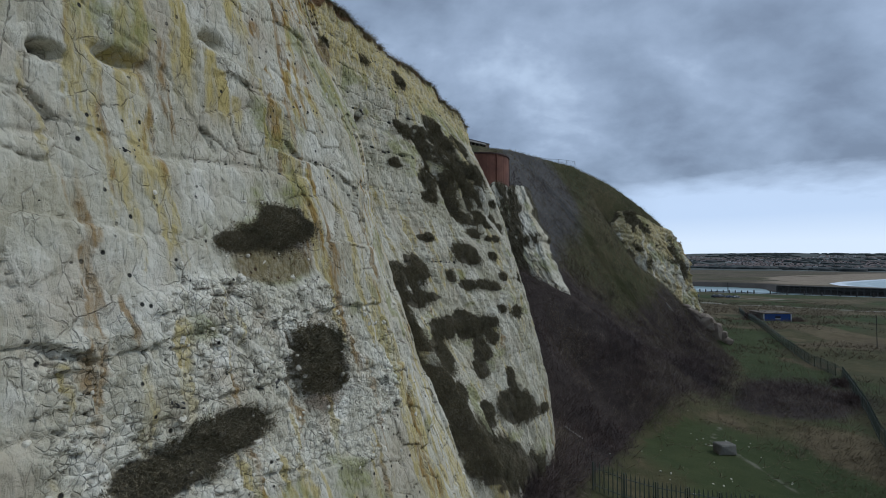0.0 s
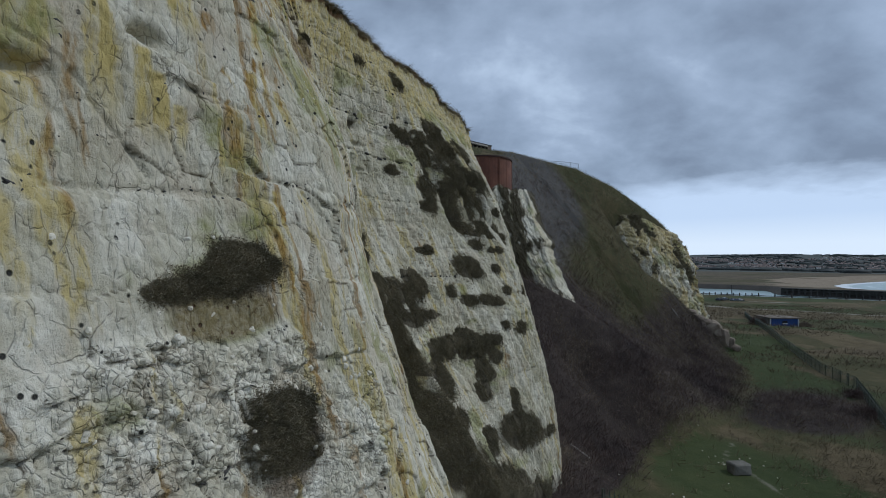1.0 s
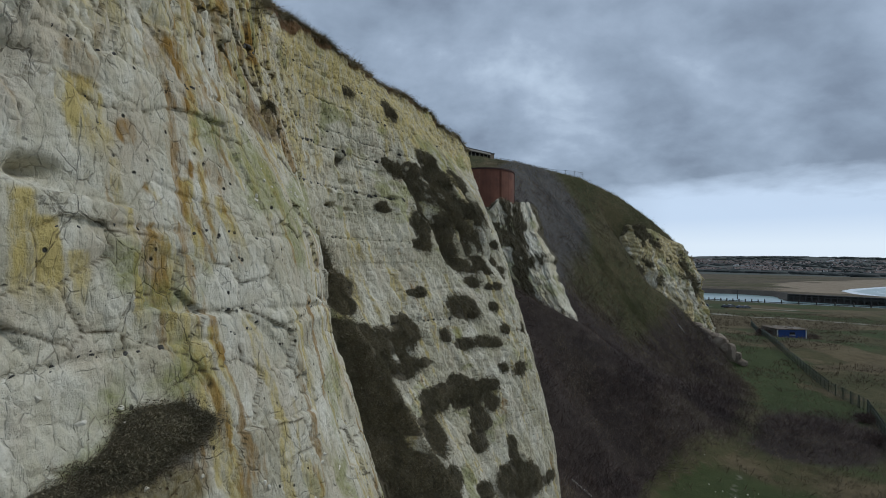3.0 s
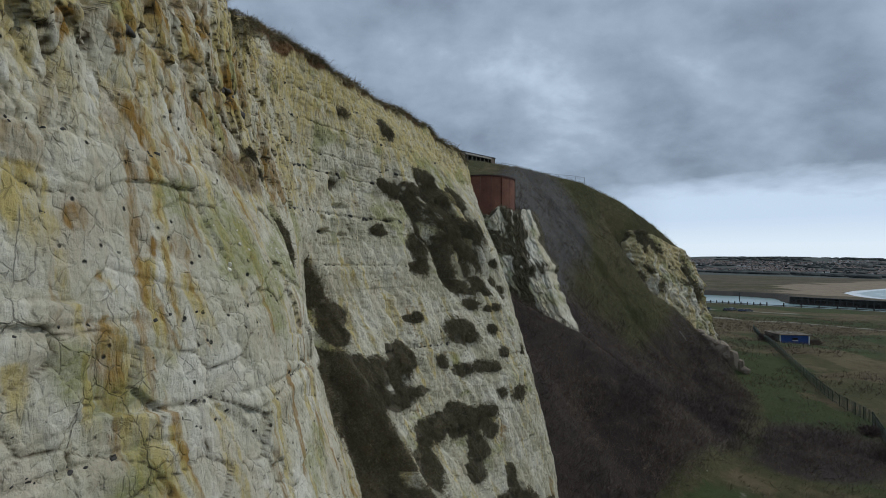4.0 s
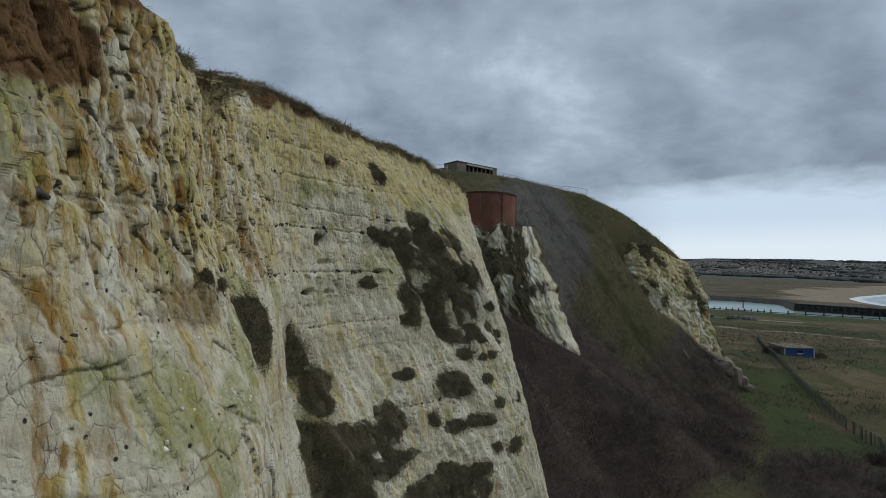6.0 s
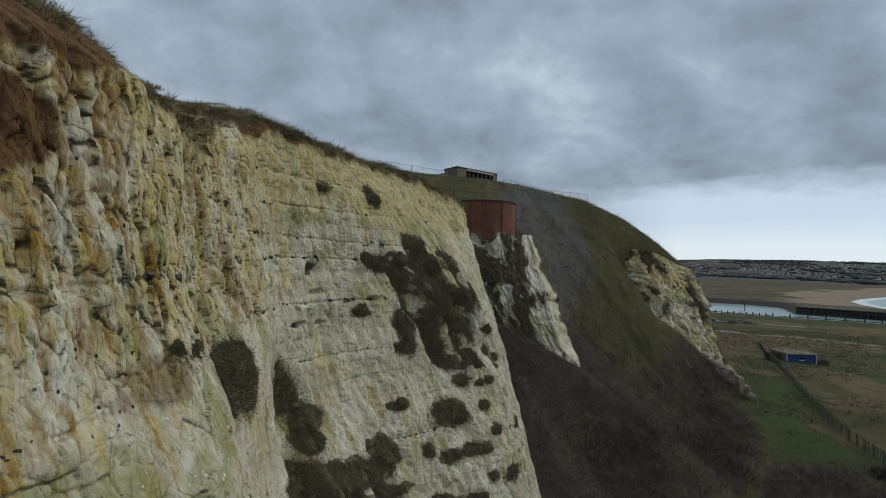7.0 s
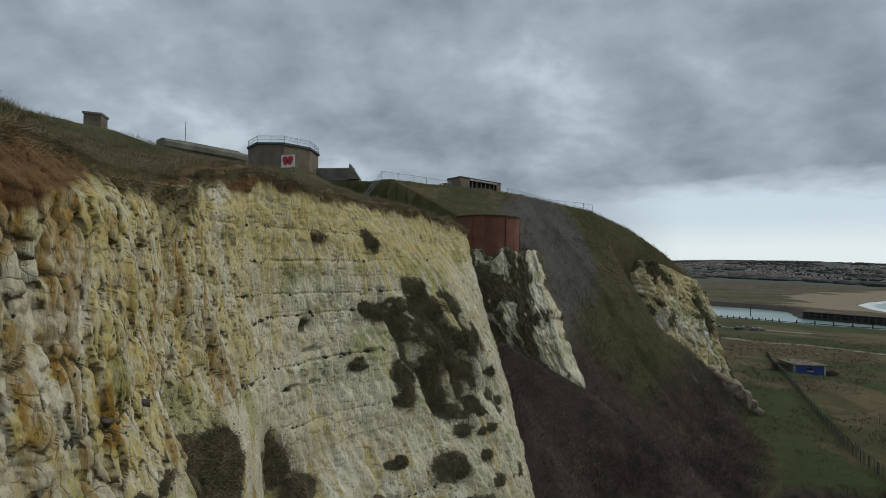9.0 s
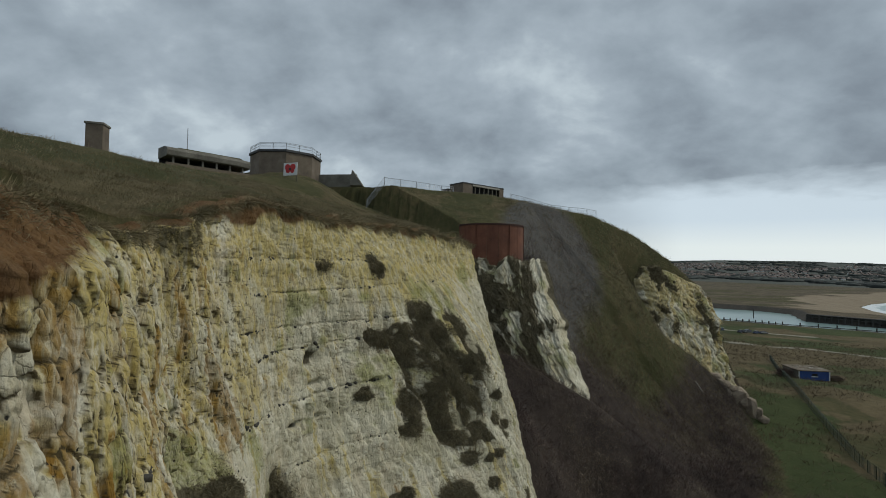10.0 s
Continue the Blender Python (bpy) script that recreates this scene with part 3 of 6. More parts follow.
def cliff_relief(y, z):
    """How far the broken face stands before (plus) or behind the smooth form, its stains, and the shade painted in its
    joints and hollows.
    """
    far = step(31, 38, y)
    near = 1 - far
    wy = y + 0.5 * (rough(y * 0.5, z * 0.5, 5) - 0.5) + 0.16 * (rough(y * 2.2, z * 2.2, 6, 2) - 0.5)
    wz = z + 0.5 * (rough(y * 0.5, z * 0.5, 9) - 0.5) + 0.16 * (rough(y * 2.2, z * 2.2, 8, 2) - 0.5)
    high = step(28.0, 30.4, z + 2.2 * (wave(y * 0.35, z * 0.1, 31) - 0.5)) * near
    out = 0.9 * (rough(y * 0.16, z * 0.08, 11, 3) - 0.5) * (0.5 + 0.5 * far)
    # upright gullies, strongest near the top
    ribs = np.abs(rough(wy * 0.75, wz * 0.13, 21, 3, 0.5) - 0.5) * 2
    gully = 1 - step(0.0, 0.2, ribs)
    out += (0.04 + 0.16 * high) * (0.3 - gully) + 0.16 * high * (ribs - 0.3)
    ry = y + 0.12 * (rough(y * 1.7, z * 1.7, 6, 2) - 0.5) + 0.02 * (rough(y * 6, z * 6, 14, 2) - 0.5)
    rz = z + 0.16 * (rough(y * 1.7, z * 1.7, 8, 2) - 0.5) + 0.02 * (rough(y * 6, z * 6, 16, 2) - 0.5)
    # the upper beds stand in upright blocks with open joints
    f1, f2, own_a, face_a = cells(ry * 1.7, rz * 0.48, 63)
    gap_a = f2 - f1
    f1, f2, own_b, face_b = cells(ry * 4.0, rz * 0.85 + 0.3 * own_a, 65)
    gap_b = f2 - f1
    f1, f2, own_c, face_c = cells(ry * 8.5, rz * 1.8 + 0.4 * own_b, 68)
    gap_c = f2 - f1
    fluted = np.maximum(high, 0.8 * far)
    out += high * (0.24 * (own_a - 0.5) + 0.09 * (pillow(gap_a, 0.22) - 0.8) + 0.16 * face_a)
    out += fluted * (0.14 * (own_b - 0.5) + 0.10 * (pillow(gap_b, 0.25) - 0.8) + 0.12 * face_b)
    out += (0.25 + 0.75 * fluted) * (0.06 * (own_c - 0.5) + 0.05 * (pillow(gap_c, 0.25) - 0.8) + 0.04 * face_c)
    # where joints get dark colour, for infill and for the shade inside them
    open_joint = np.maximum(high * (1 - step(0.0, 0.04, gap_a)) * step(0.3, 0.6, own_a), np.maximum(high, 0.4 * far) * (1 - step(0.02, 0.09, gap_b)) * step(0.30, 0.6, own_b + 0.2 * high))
    # below them the face breaks into broad plates
    lower = near * (1 - high)
    broken = step(0.40, 0.60, rough(y * 0.45, z * 0.45, 47, 3))
    f1, f2, own_d, face_d = cells(ry * 0.42, rz * 0.50, 41)
    gap_d = f2 - f1
    f1, f2, own_e, face_e = cells(ry * 1.2, rz * 1.0, 51)
    gap_e = f2 - f1
    out += lower * (0.14 * (own_d - 0.5) + 0.07 * face_d - 0.03 * (1 - step(0.0, 0.05, gap_d)))
    out += lower * (0.25 + 0.75 * broken) * (0.10 * (own_e - 0.5) + 0.10 * face_e - 0.04 * (1 - step(0.0, 0.08, gap_e)))
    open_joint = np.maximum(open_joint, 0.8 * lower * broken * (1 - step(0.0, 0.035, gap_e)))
    # rubble where the face has slumped
    loose = step(0.47, 0.56, rough(y * 0.22, z * 0.22, 71, 3) + 0.8 * blob(y, z, (17.7, 19.0), (3.0, 2.3)) - 0.22 + 0.12 * blob(y, z, (23.2, 28.4), (2.2, 0.7)) - 0.2 * high - 0.3 * far) * (1 - step(21.2, 21.9, z + 0.8 * (wave(y * 1.3, z * 0, 73) - 0.5)) * (1 - step(27.0, 27.6, z)))
    loose = loose * (0.45 + 0.55 * step(0.36, 0.52, rough(y * 1.0, z * 1.0, 75, 3, 0.6)))
    f1, f2, own, face = cells(ry * 3.6 + 0.5 * wave(ry * 3, rz * 3, 83), rz * 4.0 + 0.5 * wave(ry * 3, rz * 3, 84), 81)
    out += loose * (0.13 * own + 0.13 * face - 0.09 * (1 - step(0, 0.10, f2 - f1)))
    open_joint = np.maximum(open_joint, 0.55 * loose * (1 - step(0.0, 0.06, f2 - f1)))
    f1, f2, own, face = cells(ry * 8.5, rz * 8.0, 85)
    out += (0.12 + 0.88 * loose) * (0.045 * own + 0.045 * face - 0.02 * (1 - step(0, 0.2, f2 - f1)))
    # beds: a notch at each bed of flint, a swelling under it
    bed = wave(z * 0.85 + 0.4 * wave(y * 0.3, z * 0.05, 91), y * 0.03, 92)
    out += 0.12 * (bed - 0.5)
    # the far face steps back from bed to bed, with upright furrows
    course = z * 1.15 + 0.25 * rough(y * 0.5, z * 0.2, 93, 3)
    lip = course - np.floor(course)
    out += far * 0.10 * (0.5 - lip) * step(0.0, 0.25, lip) * step(0.45, 0.8, wave(y * 0.35, np.floor(course), 94))
    furrow = np.abs(rough(wy * 1.9 + 40, wz * 0.30, 27, 3, 0.6) - 0.5) * 2
    out += far * (0.26 * step(0.0, 0.4, furrow) - 0.2)
    for band in BANDS:
        inside = step(band[1] - 0.8, band[1] + 0.8, y) * (1 - step(band[2] - 0.8, band[2] + 0.8, y)) * step(0.25, 0.5, wave(y * 0.6, y * 0, 98))
        over = z - bed_line(y, band)
        out += inside * ((-0.06 - 0.03 * far) * np.exp(-(over / 0.06) ** 2) + 0.05 * np.exp(-((over + 0.3) / 0.22) ** 2))
    out += 0.10 * (rough(y * 3.2, z * 1.6, 99, 5, 0.6) - 0.5) + 0.05 * (rough(y * 9, z * 6, 103, 3, 0.6) - 0.5)
    # hollows and shelves that stand out singly: y, height, half width, half height, depth
    hollow = np.zeros(y.shape)
    for at, size, deep in (((14.34, 24.9), (0.15, 0.10), 1.1), ((15.45, 25.25), (0.42, 0.15), 0.42), ((17.43, 26.55), (0.28, 0.17), 0.45), ((17.0, 28.3), (0.4, 0.5), 0.4), ((19.62, 27.15), (0.2, 0.38), 0.12), ((20.22, 26.95), (0.2, 0.3), 0.10),
                           ((28.85, 30.85), (0.65, 0.42), 2.0), ((28.9, 29.2), (1.3, 1.7), 0.9), ((37.85, 31.25), (0.48, 0.42), 0.9), ((36.45, 28.36), (0.36, 0.13), 0.9), ((37.8, 28.3), (0.36, 0.09), 0.5), ((40.92, 29.37), (0.14, 0.15), 0.7), ((37.9, 29.9), (0.5, 0.16), 0.35), ((20.6, 34.2), (1.3, 1.0), 0.35)):
        v = blob(y, z, at, size)
        hollow = np.maximum(hollow, deep * v)
    out -= hollow
    out += 0.5 * blob(y, z, (23.4, 25.6), (2.2, 2.2)) + 0.3 * blob(y, z, (20.5, 23.5), (1.5, 4.5))
    out += 0.35 * (rough(y * 2.0, z * 2.0, 181, 5, 0.65) - 0.5) * step(36.0, 36.8, z)
    # gullies that part the buttresses, and the cleft beside the brow
    cleft = np.exp(-((y - 29.6 - 0.10 * (37 - z)) / 0.7) ** 2) * step(27, 33, z)
    out -= 0.9 * cleft + 1.3 * np.exp(-((y - 26.2) / 0.35) ** 2) * step(34.6, 36.6, z)
    out -= 0.8 * np.exp(-((y - 34.6) / 0.9) ** 2) * (1 - step(24, 29, z))
    out += 0.9 * np.exp(-((y - 35.4 + 0.12 * (z - 20)) / 0.45) ** 2) * (1 - step(20, 25, z))
    for y0, lean, deep in ((43.0, 0.16, 0.9), (45.6, 0.30, 0.7), (47.5, 0.1, 0.6)):
        out -= deep * np.exp(-((y - y0 - lean * (30 - z)) / 0.5) ** 2) * step(23, 26, z) * (1 - step(31, 33.5, z))
    # stains
    streak = rough(wy * 2.1, wz * 0.13, 121, 5, 0.62)
    patch = rough(y * 0.28, z * 0.2, 131, 3)
    mottle = rough(y * 1.6, z * 1.1, 135, 4, 0.6)
    near_high = step(27.6, 30.8, z + 1.5 * (patch - 0.5)) * near
    far_high = far * step(32, 36, z + 2 * (patch - 0.5))
    ochre = 0.8 * step(0.54, 0.60, streak + 0.05 * near_high + 0.13 * far_high + 0.3 * (patch - 0.5) - 0.045 * far - 0.03)
    run = 0.9 * drips(wy, wz, 0.9, 3.2, 511, 0.55 - 0.2 * far, 0.05, 0.20) * (0.55 + 0.6 * mottle)
    run = np.maximum(run, 1.1 * far_high * drips(wy, wz, 0.9, 5.5, 521, 0.8, 0.08, 0.36))
    for mid, top, half, long in ((16.6, 27.9, 0.20, 3.6), (17.15, 26.3, 0.16, 2.0), (17.4, 25.9, 0.13, 1.6), (18.1, 28.3, 0.32, 1.5), (18.5, 25.4, 0.13, 1.6), (19.66, 26.9, 0.10, 2.4), (20.25, 26.6, 0.10, 1.2), (19.5, 24.0, 0.12, 1.6), (18.42, 27.0, 0.09, 1.8)):
        down = (top - z) / long
        run = np.maximum(run, (1 - step(0.7, 1.1, np.abs(wy - mid) / half)) * step(-0.02, 0.04, down) * (1 - step(0.5, 1.0, down)))
    ochre = np.maximum(ochre, run)
    ochre = np.maximum(ochre, 0.45 * far * step(33.0, 36.5, z + 3.0 * (streak - 0.5) + 1.2 * (patch - 0.5)))
    # in the upper beds some blocks are stained all over, some only along their joints, some are freshly broken
    skin = 0.22 * own_b + 0.22 * own_a + 0.55 * mottle + 1.1 * (streak - 0.5)
    ochre = np.maximum(ochre, near_high * np.maximum(0.9 * step(0.40, 0.58, skin), 0.8 * (1 - step(0.06, 0.22, gap_b)) * step(0.40, 0.52, mottle)))
    ochre = np.maximum(ochre, 0.85 * step(33.4, 36.0, z + 1.8 * (mottle - 0.5)) * step(0.36, 0.50, mottle + 0.05))
    rust = 0.7 * step(0.625, 0.68, rough(wy * 2.4, wz * 0.2, 141, 5, 0.62) + 0.05 * near_high * step(17, 20, y) + 0.05 * near_high * gully - 0.10 * far - 0.03)
    rust = np.maximum(rust, 0.8 * near_high * drips(wy + 0.4, wz, 1.3, 3.2, 531, 0.5, 0.05, 0.2) * (0.5 + 0.8 * mottle))
    for at, size, much in (((19.62, 27.2), (0.24, 0.45), 1.2), ((20.22, 26.95), (0.24, 0.36), 1.1), ((19.58, 27.75), (0.2, 0.2), 1.0), ((19.72, 28.45), (0.32, 0.36), 1.1), ((19.73, 29.35), (0.34, 0.65), 1.2), ((18.97, 30.8), (0.2, 0.36), 1.0), ((19.69, 31.0), (0.12, 0.4), 1.0),
                           ((22.9, 32.7), (0.2, 0.9), 1.0), ((22.3, 30.9), (0.2, 1.2), 1.1), ((23.7, 31.6), (0.3, 0.7), 1.0), ((24.2, 31.7), (0.26, 0.6), 0.9), ((19.66, 25.8), (0.07, 0.9), 0.8), ((18.4, 26.1), (0.06, 0.6), 0.7), ((18.56, 27.5), (0.2, 0.28), 0.9),
                           ((18.1, 28.4), (0.25, 0.5), 0.9), ((15.8, 24.4), (0.08, 1.5), 0.5), ((21.7, 30.6), (0.16, 1.5), 0.8), ((21.0, 32.6), (0.22, 1.2), 0.8)):
        rust = np.maximum(rust, much * step(0.30, 0.62, blob(y + 0.5 * (mottle - 0.5), z + 0.8 * (streak - 0.5), at, size)) * (0.25 + 1.0 * step(0.38, 0.56, streak)))
    for at, size in (((19.22, 30.3), (0.32, 0.55)), ((19.03, 27.0), (0.36, 0.5)), ((21.15, 29.8), (0.4, 0.7)), ((20.9, 26.5), (0.7, 0.35)), ((18.86, 26.13), (0.4, 0.3)), ((22.3, 34.3), (0.5, 0.8)), ((21.0, 24.6), (1.6, 0.7))):
        clean = 1 - 0.9 * step(0.35, 0.55, blob(y + 0.3 * (mottle - 0.5), z + 0.3 * (own_b - 0.5), at, size))
        ochre, rust = ochre * clean, rust * clean
    algae = step(0.60, 0.74, rough(y * 0.7, z * 0.5, 151, 5, 0.6) + 0.33 * blob(y, z, (24.2, 27.6), (2.4, 1.3)) + 0.8 * blob(y, z, (29.5, 29.5), (1.1, 0.9)) + 0.2 * blob(y, z, (30.0, 27.5), (1.2, 2.4))) * 0.8
    soil = step(36.4, 36.9, z + 0.7 * (1 - step(22, 24.5, y)) + 1.6 * (rough(y * 0.8, z * 0.5, 161) - 0.5) - 1.5 * step(25.5, 28, y) - 0.2 * step(34, 37, y))
    soil = np.maximum(soil, 0.4 * step(0.30, 0.75, blob(y, z, (23.4, 29.1), (1.9, 0.7)) * (0.1 + 1.7 * rough(y * 1.8, z * 2.6, 163, 5, 0.7))))
    soil = np.maximum(soil, step(0.35, 0.6, blob(y, z, (20.5, 34.2), (1.4, 1.1)) * (0.4 + 1.2 * rough(y * 1.5, z * 1.5, 165))))
    soil = np.maximum(soil, 0.42 * step(0.35, 0.6, blob(wy, wz, (17.75, 21.45), (1.15, 0.62)) * (0.6 + 0.9 * mottle) + 0.8 * blob(wy, wz, (18.15, 17.85), (0.6, 0.36))))
    algae = np.maximum(algae, 0.8 * step(0.3, 0.6, blob(wy, wz, (17.75, 21.4), (1.1, 0.6))))
    litter = np.zeros(y.shape)
    for at in SHRUBS_NEAR + SHRUBS_GULLY + SHRUBS_FAR:
        ring = ((y - at[0]) / (at[2] * 1.08)) ** 2 + ((z - at[1]) / (at[3] * 1.08)) ** 2
        litter = np.maximum(litter, 1 - step(0.75, 1.15, ring + 2.0 * (mottle - 0.5)))
    litter = litter * (1 - 0.9 * far * step(24.0, 25.0, z) * step(0.0, 0.06, 0.41 - rough(y * 1.1 + 3, z * 0.45, 405, 3, 0.6)))
    # shade put into the colour of the far hollows, the cave and the deep hole
    litter = np.maximum(litter, 0.8 * step(0.25, 0.6, hollow * far))
    litter = np.maximum(litter, 0.9 * step(0.5, 0.8, blob(y, z, (28.85, 30.85), (0.65, 0.42))))
    litter = np.maximum(litter, 0.95 * step(0.45, 0.75, blob(y, z, (14.34, 24.9), (0.15, 0.10))))
    growth = step(0.46, 0.66, rough(y * 0.5, z * 0.35, 171, 5, 0.6)) * (0.35 + 0.3 * far) + 0.3 * far
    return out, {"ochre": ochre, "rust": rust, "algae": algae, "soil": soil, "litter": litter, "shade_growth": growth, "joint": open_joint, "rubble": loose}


def cliff_point(y, z):
    """Places on the built face."""
    y, z = np.atleast_1d(np.asarray(y, float)), np.atleast_1d(np.asarray(z, float))
    relief, _ = cliff_relief(y, z)
    return np.stack([face_x(y, z) + relief, y, z], -1)


def make_cliff():
    ys = np.concatenate([np.arange(-30, 9, 1.0), np.arange(9, 12.5, 0.2), np.arange(12.5, 16, 0.045), np.arange(16, 25.5, 0.031), np.arange(25.5, 32, 0.05), np.arange(32, 52, 0.075), np.arange(52, 58, 0.12), np.arange(58, 67.2, 0.3)])
    v = np.concatenate([np.linspace(0, 0.33, 60, endpoint=False), np.linspace(0.33, 0.66, 290, endpoint=False), np.linspace(0.66, 1.0, 330)])
    Y, V = np.meshgrid(ys, v, indexing="ij")
    Z = -2 + (edge_z(Y) + 2) * V
    yf, zf = Y.ravel(), Z.ravel()
    relief, stains = cliff_relief(yf, zf)
    x = (face_x(yf, zf) + relief).reshape(Y.shape)
    crown = np.arange(1, 9)
    back = x[:, -1:] - 0.22 * crown
    X = np.concatenate([x, back], 1)
    Yall = np.concatenate([Y, np.repeat(Y[:, -1:], 8, 1)], 1)
    Zall = np.concatenate([Z, Z[:, -1:] + 0.04 * np.minimum(crown, 3)], 1)
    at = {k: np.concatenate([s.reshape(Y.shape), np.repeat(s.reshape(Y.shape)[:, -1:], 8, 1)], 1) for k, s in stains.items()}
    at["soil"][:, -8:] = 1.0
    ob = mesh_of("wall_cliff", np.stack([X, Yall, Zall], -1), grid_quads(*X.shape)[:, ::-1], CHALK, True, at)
    return tagged(ob, "grey-white chalk cliff face with ochre drip stains and flint bands", "cliff", kind="structure")


cliff = make_cliff()

# ---- ground ----
CREST = ((-20, -60, 34), (-12.6, 8, 37), (-10.4, 18, 37), (-9.4, 24, 36.7), (-10.6, 30, 36.6), (-11.4, 35, 38.3), (-8.4, 42.5, 38.1), (-6.1, 47, 38.1),
         (-3, 58.6, 37.8), (-1.5, 64, 37.2), (-6, 78, 37.0), (-7, 88, 37.0), (-0.5, 96.5, 37.0), (7.5, 100, 37.6), (10, 112, 44), (14, 128, 51), (33, 137.5, 48.6), (45, 142, 44.0), (56, 146, 37.6), (66, 149, 30),
         (72, 153, 22), (75, 160, 12), (64, 200, 14), (40, 260, 10))
TOE = ((6, -60), (2, 0), (4, 30), (9, 44), (14, 50), (21, 62), (34, 72), (43, 81), (52, 92), (58, 103), (63, 118), (67, 128), (77, 146), (84, 165), (80, 230), (50, 300))


def along(px, py, line):
    """Distance to a line on the plan, and the third number of its nearest place."""
    line = np.array(line, float)
    best, third = np.full(px.shape, 1e9), np.zeros(px.shape)
    for a, b in zip(line[:-1], line[1:]):
        d = b[:2] - a[:2]
        t = np.clip(((px - a[0]) * d[0] + (py - a[1]) * d[1]) / (d @ d), 0, 1)
        r = np.hypot(px - a[0] - t * d[0], py - a[1] - t * d[1])
        third = np.where(r < best, a[-1] + t * (b[-1] - a[-1]), third)
        best = np.minimum(best, r)
    return best, third


def within(px, py, line, closing):
    """Whether places lie inside the outline line + closing."""
    ring = np.array([p[:2] for p in line] + list(closing), float)
    inside = np.zeros(px.shape, bool)
    for a, b in zip(ring, np.roll(ring, -1, 0)):
        cross = ((a[1] > py) != (b[1] > py)) & (px < (b[0] - a[0]) * (py - a[1]) / (b[1] - a[1] + 1e-12) + a[0])
        inside ^= cross
    return inside


WEST = ((-900, 300), (-900, -60))
RIVER_NEAR = ((-300, 640), (80, 392), (168, 331), (197, 312), (236, 292), (320, 240), (520, 60))
RIVER_FAR = ((-260, 760), (150, 470), (224, 432), (250, 418), (264, 396), (240, 349), (271, 323), (340, 272), (560, 90))
SHORE = ((420, 250), (372, 330), (352, 400), (368, 446), (392, 488), (436, 528), (520, 585), (660, 668), (1000, 820), (1600, 1000), (4200, 1300))
HEAD_A, HEAD_B = Vector((42.5, 127.0)), Vector((71.5, 141.0))
SPUR_A, SPUR_B = Vector((-4.0, 94.6)), Vector((18.0, 86.0))


def ground_height(x, y):
    d_crest, z_crest = along(x, y, CREST)
    d_toe, _ = along(x, y, [(*p, 0) for p in TOE])
    on_hill, over_toe = within(x, y, CREST, WEST), within(x, y, TOE, WEST)
    lumps = 0.5 * (rough(x * 0.25, y * 0.25, 201) - 0.5) + 0.18 * (rough(x * 1.1, y * 1.1, 205) - 0.5)
    z_crest = np.where((y < 60) & (d_crest < 30), edge_z(np.clip(y, -60, 66)) + 0.1, z_crest)
    rise = 24 * (1 - np.exp(-d_crest / 48)) * (0.58 + 0.42 * step(60, 95, y))
    rise = rise * (1 - 0.55 * step(60, 110, y) * step(-40, 10, x)) * (1 - step(118, 134, y) * step(5, 26, x))
    rise = rise * (1 - 0.75 * step(27, 32, y) * (1 - step(45, 55, y)) * (1 - step(2.5, 13, d_crest)))
    top = z_crest + rise + lumps * step(0, 4, d_crest) * 1.6 + 0.12
    top = np.where((x > -52) & (y > 92) & (x < 4), np.minimum(top, 53.3 + 14 * (1 - step(92, 112, y)) + 0.02 * np.maximum(0, -x) + 2.0 * step(-26, -34, x) + 0.8 * lumps), top)
    top = top + 3.4 * blob(x, y, (-34.5, 103.0), (10.0, 13.0)) + 2.2 * blob(x, y, (-42.0, 111.5), (9.0, 5.0))
    top = np.minimum(top, 62 - 0.05 * np.maximum(0, d_crest - 70))
    r = d_toe / (d_toe + d_crest + 1e-6)
    power = 1.8 - 0.7 * step(98, 122, y)
    lower = z_crest * r ** power + lumps * 2.2 * step(0, 0.15, r)
    # before the cliff the foot is a low fan of fallen chalk, and the sheet turns up behind the face
    foot = face_x(np.clip(y, -30, 66).ravel(), np.full(y.size, 1.0)).reshape(y.shape)
    fan = 4.2 * np.exp(-np.maximum(0, x - foot) / 6.5) + 0.8 * lumps
    ahead = step(57, 68, y)
    edge = face_x(np.clip(y, -30, 66).ravel(), edge_z(np.clip(y, -30, 66)).ravel()).reshape(y.shape)
    low = np.where(over_toe | (y < 60), ahead * lower + (1 - ahead) * fan, 0.5 * lumps)
    low = np.where(over_toe | (x < foot + 25), low, 0.5 * lumps)
    run = np.linspace(-30, 66, 900)
    edge = edge + np.interp(y, run, cliff_relief(run, edge_z(run) - 0.05)[0])
    side = np.where(y < 60, x < edge - 0.25, on_hill)
    z = np.where(side, top, low)
    # set back behind the chalk of the far headland
    ab = HEAD_B - HEAD_A
    u = ((x - HEAD_A.x) * ab.x + (y - HEAD_A.y) * ab.y) / ab.length_squared
    v = (-(x - HEAD_A.x) * ab.y + (y - HEAD_A.y) * ab.x) / ab.length
    scar = step(-0.10, 0.02, u) * (1 - step(0.97, 1.06, u)) * step(-9, -2, v) * (1 - step(7.0, 9.5, v))
    z = z - scar * np.clip(z - (np.interp(u, [0, 0.5, 1], [17, 9, 5]) - 3 + np.clip(v - 3.0, 0, 20) * 2.2), 0, 14)
    ab = SPUR_B - SPUR_A
    u = ((x - SPUR_A.x) * ab.x + (y - SPUR_A.y) * ab.y) / ab.length_squared
    v = (-(x - SPUR_A.x) * ab.y + (y - SPUR_A.y) * ab.x) / ab.length
    scar = step(-0.1, 0.08, u) * (1 - step(0.95, 1.12, u)) * step(-9, -2, v) * (1 - step(3.6, 5.6, v))
    z = z - scar * np.clip(z - (np.interp(u, [0, 1], [21.5, 14.5]) + np.clip(v - 1.0, 0, 20) * 2.0), 0, 16)
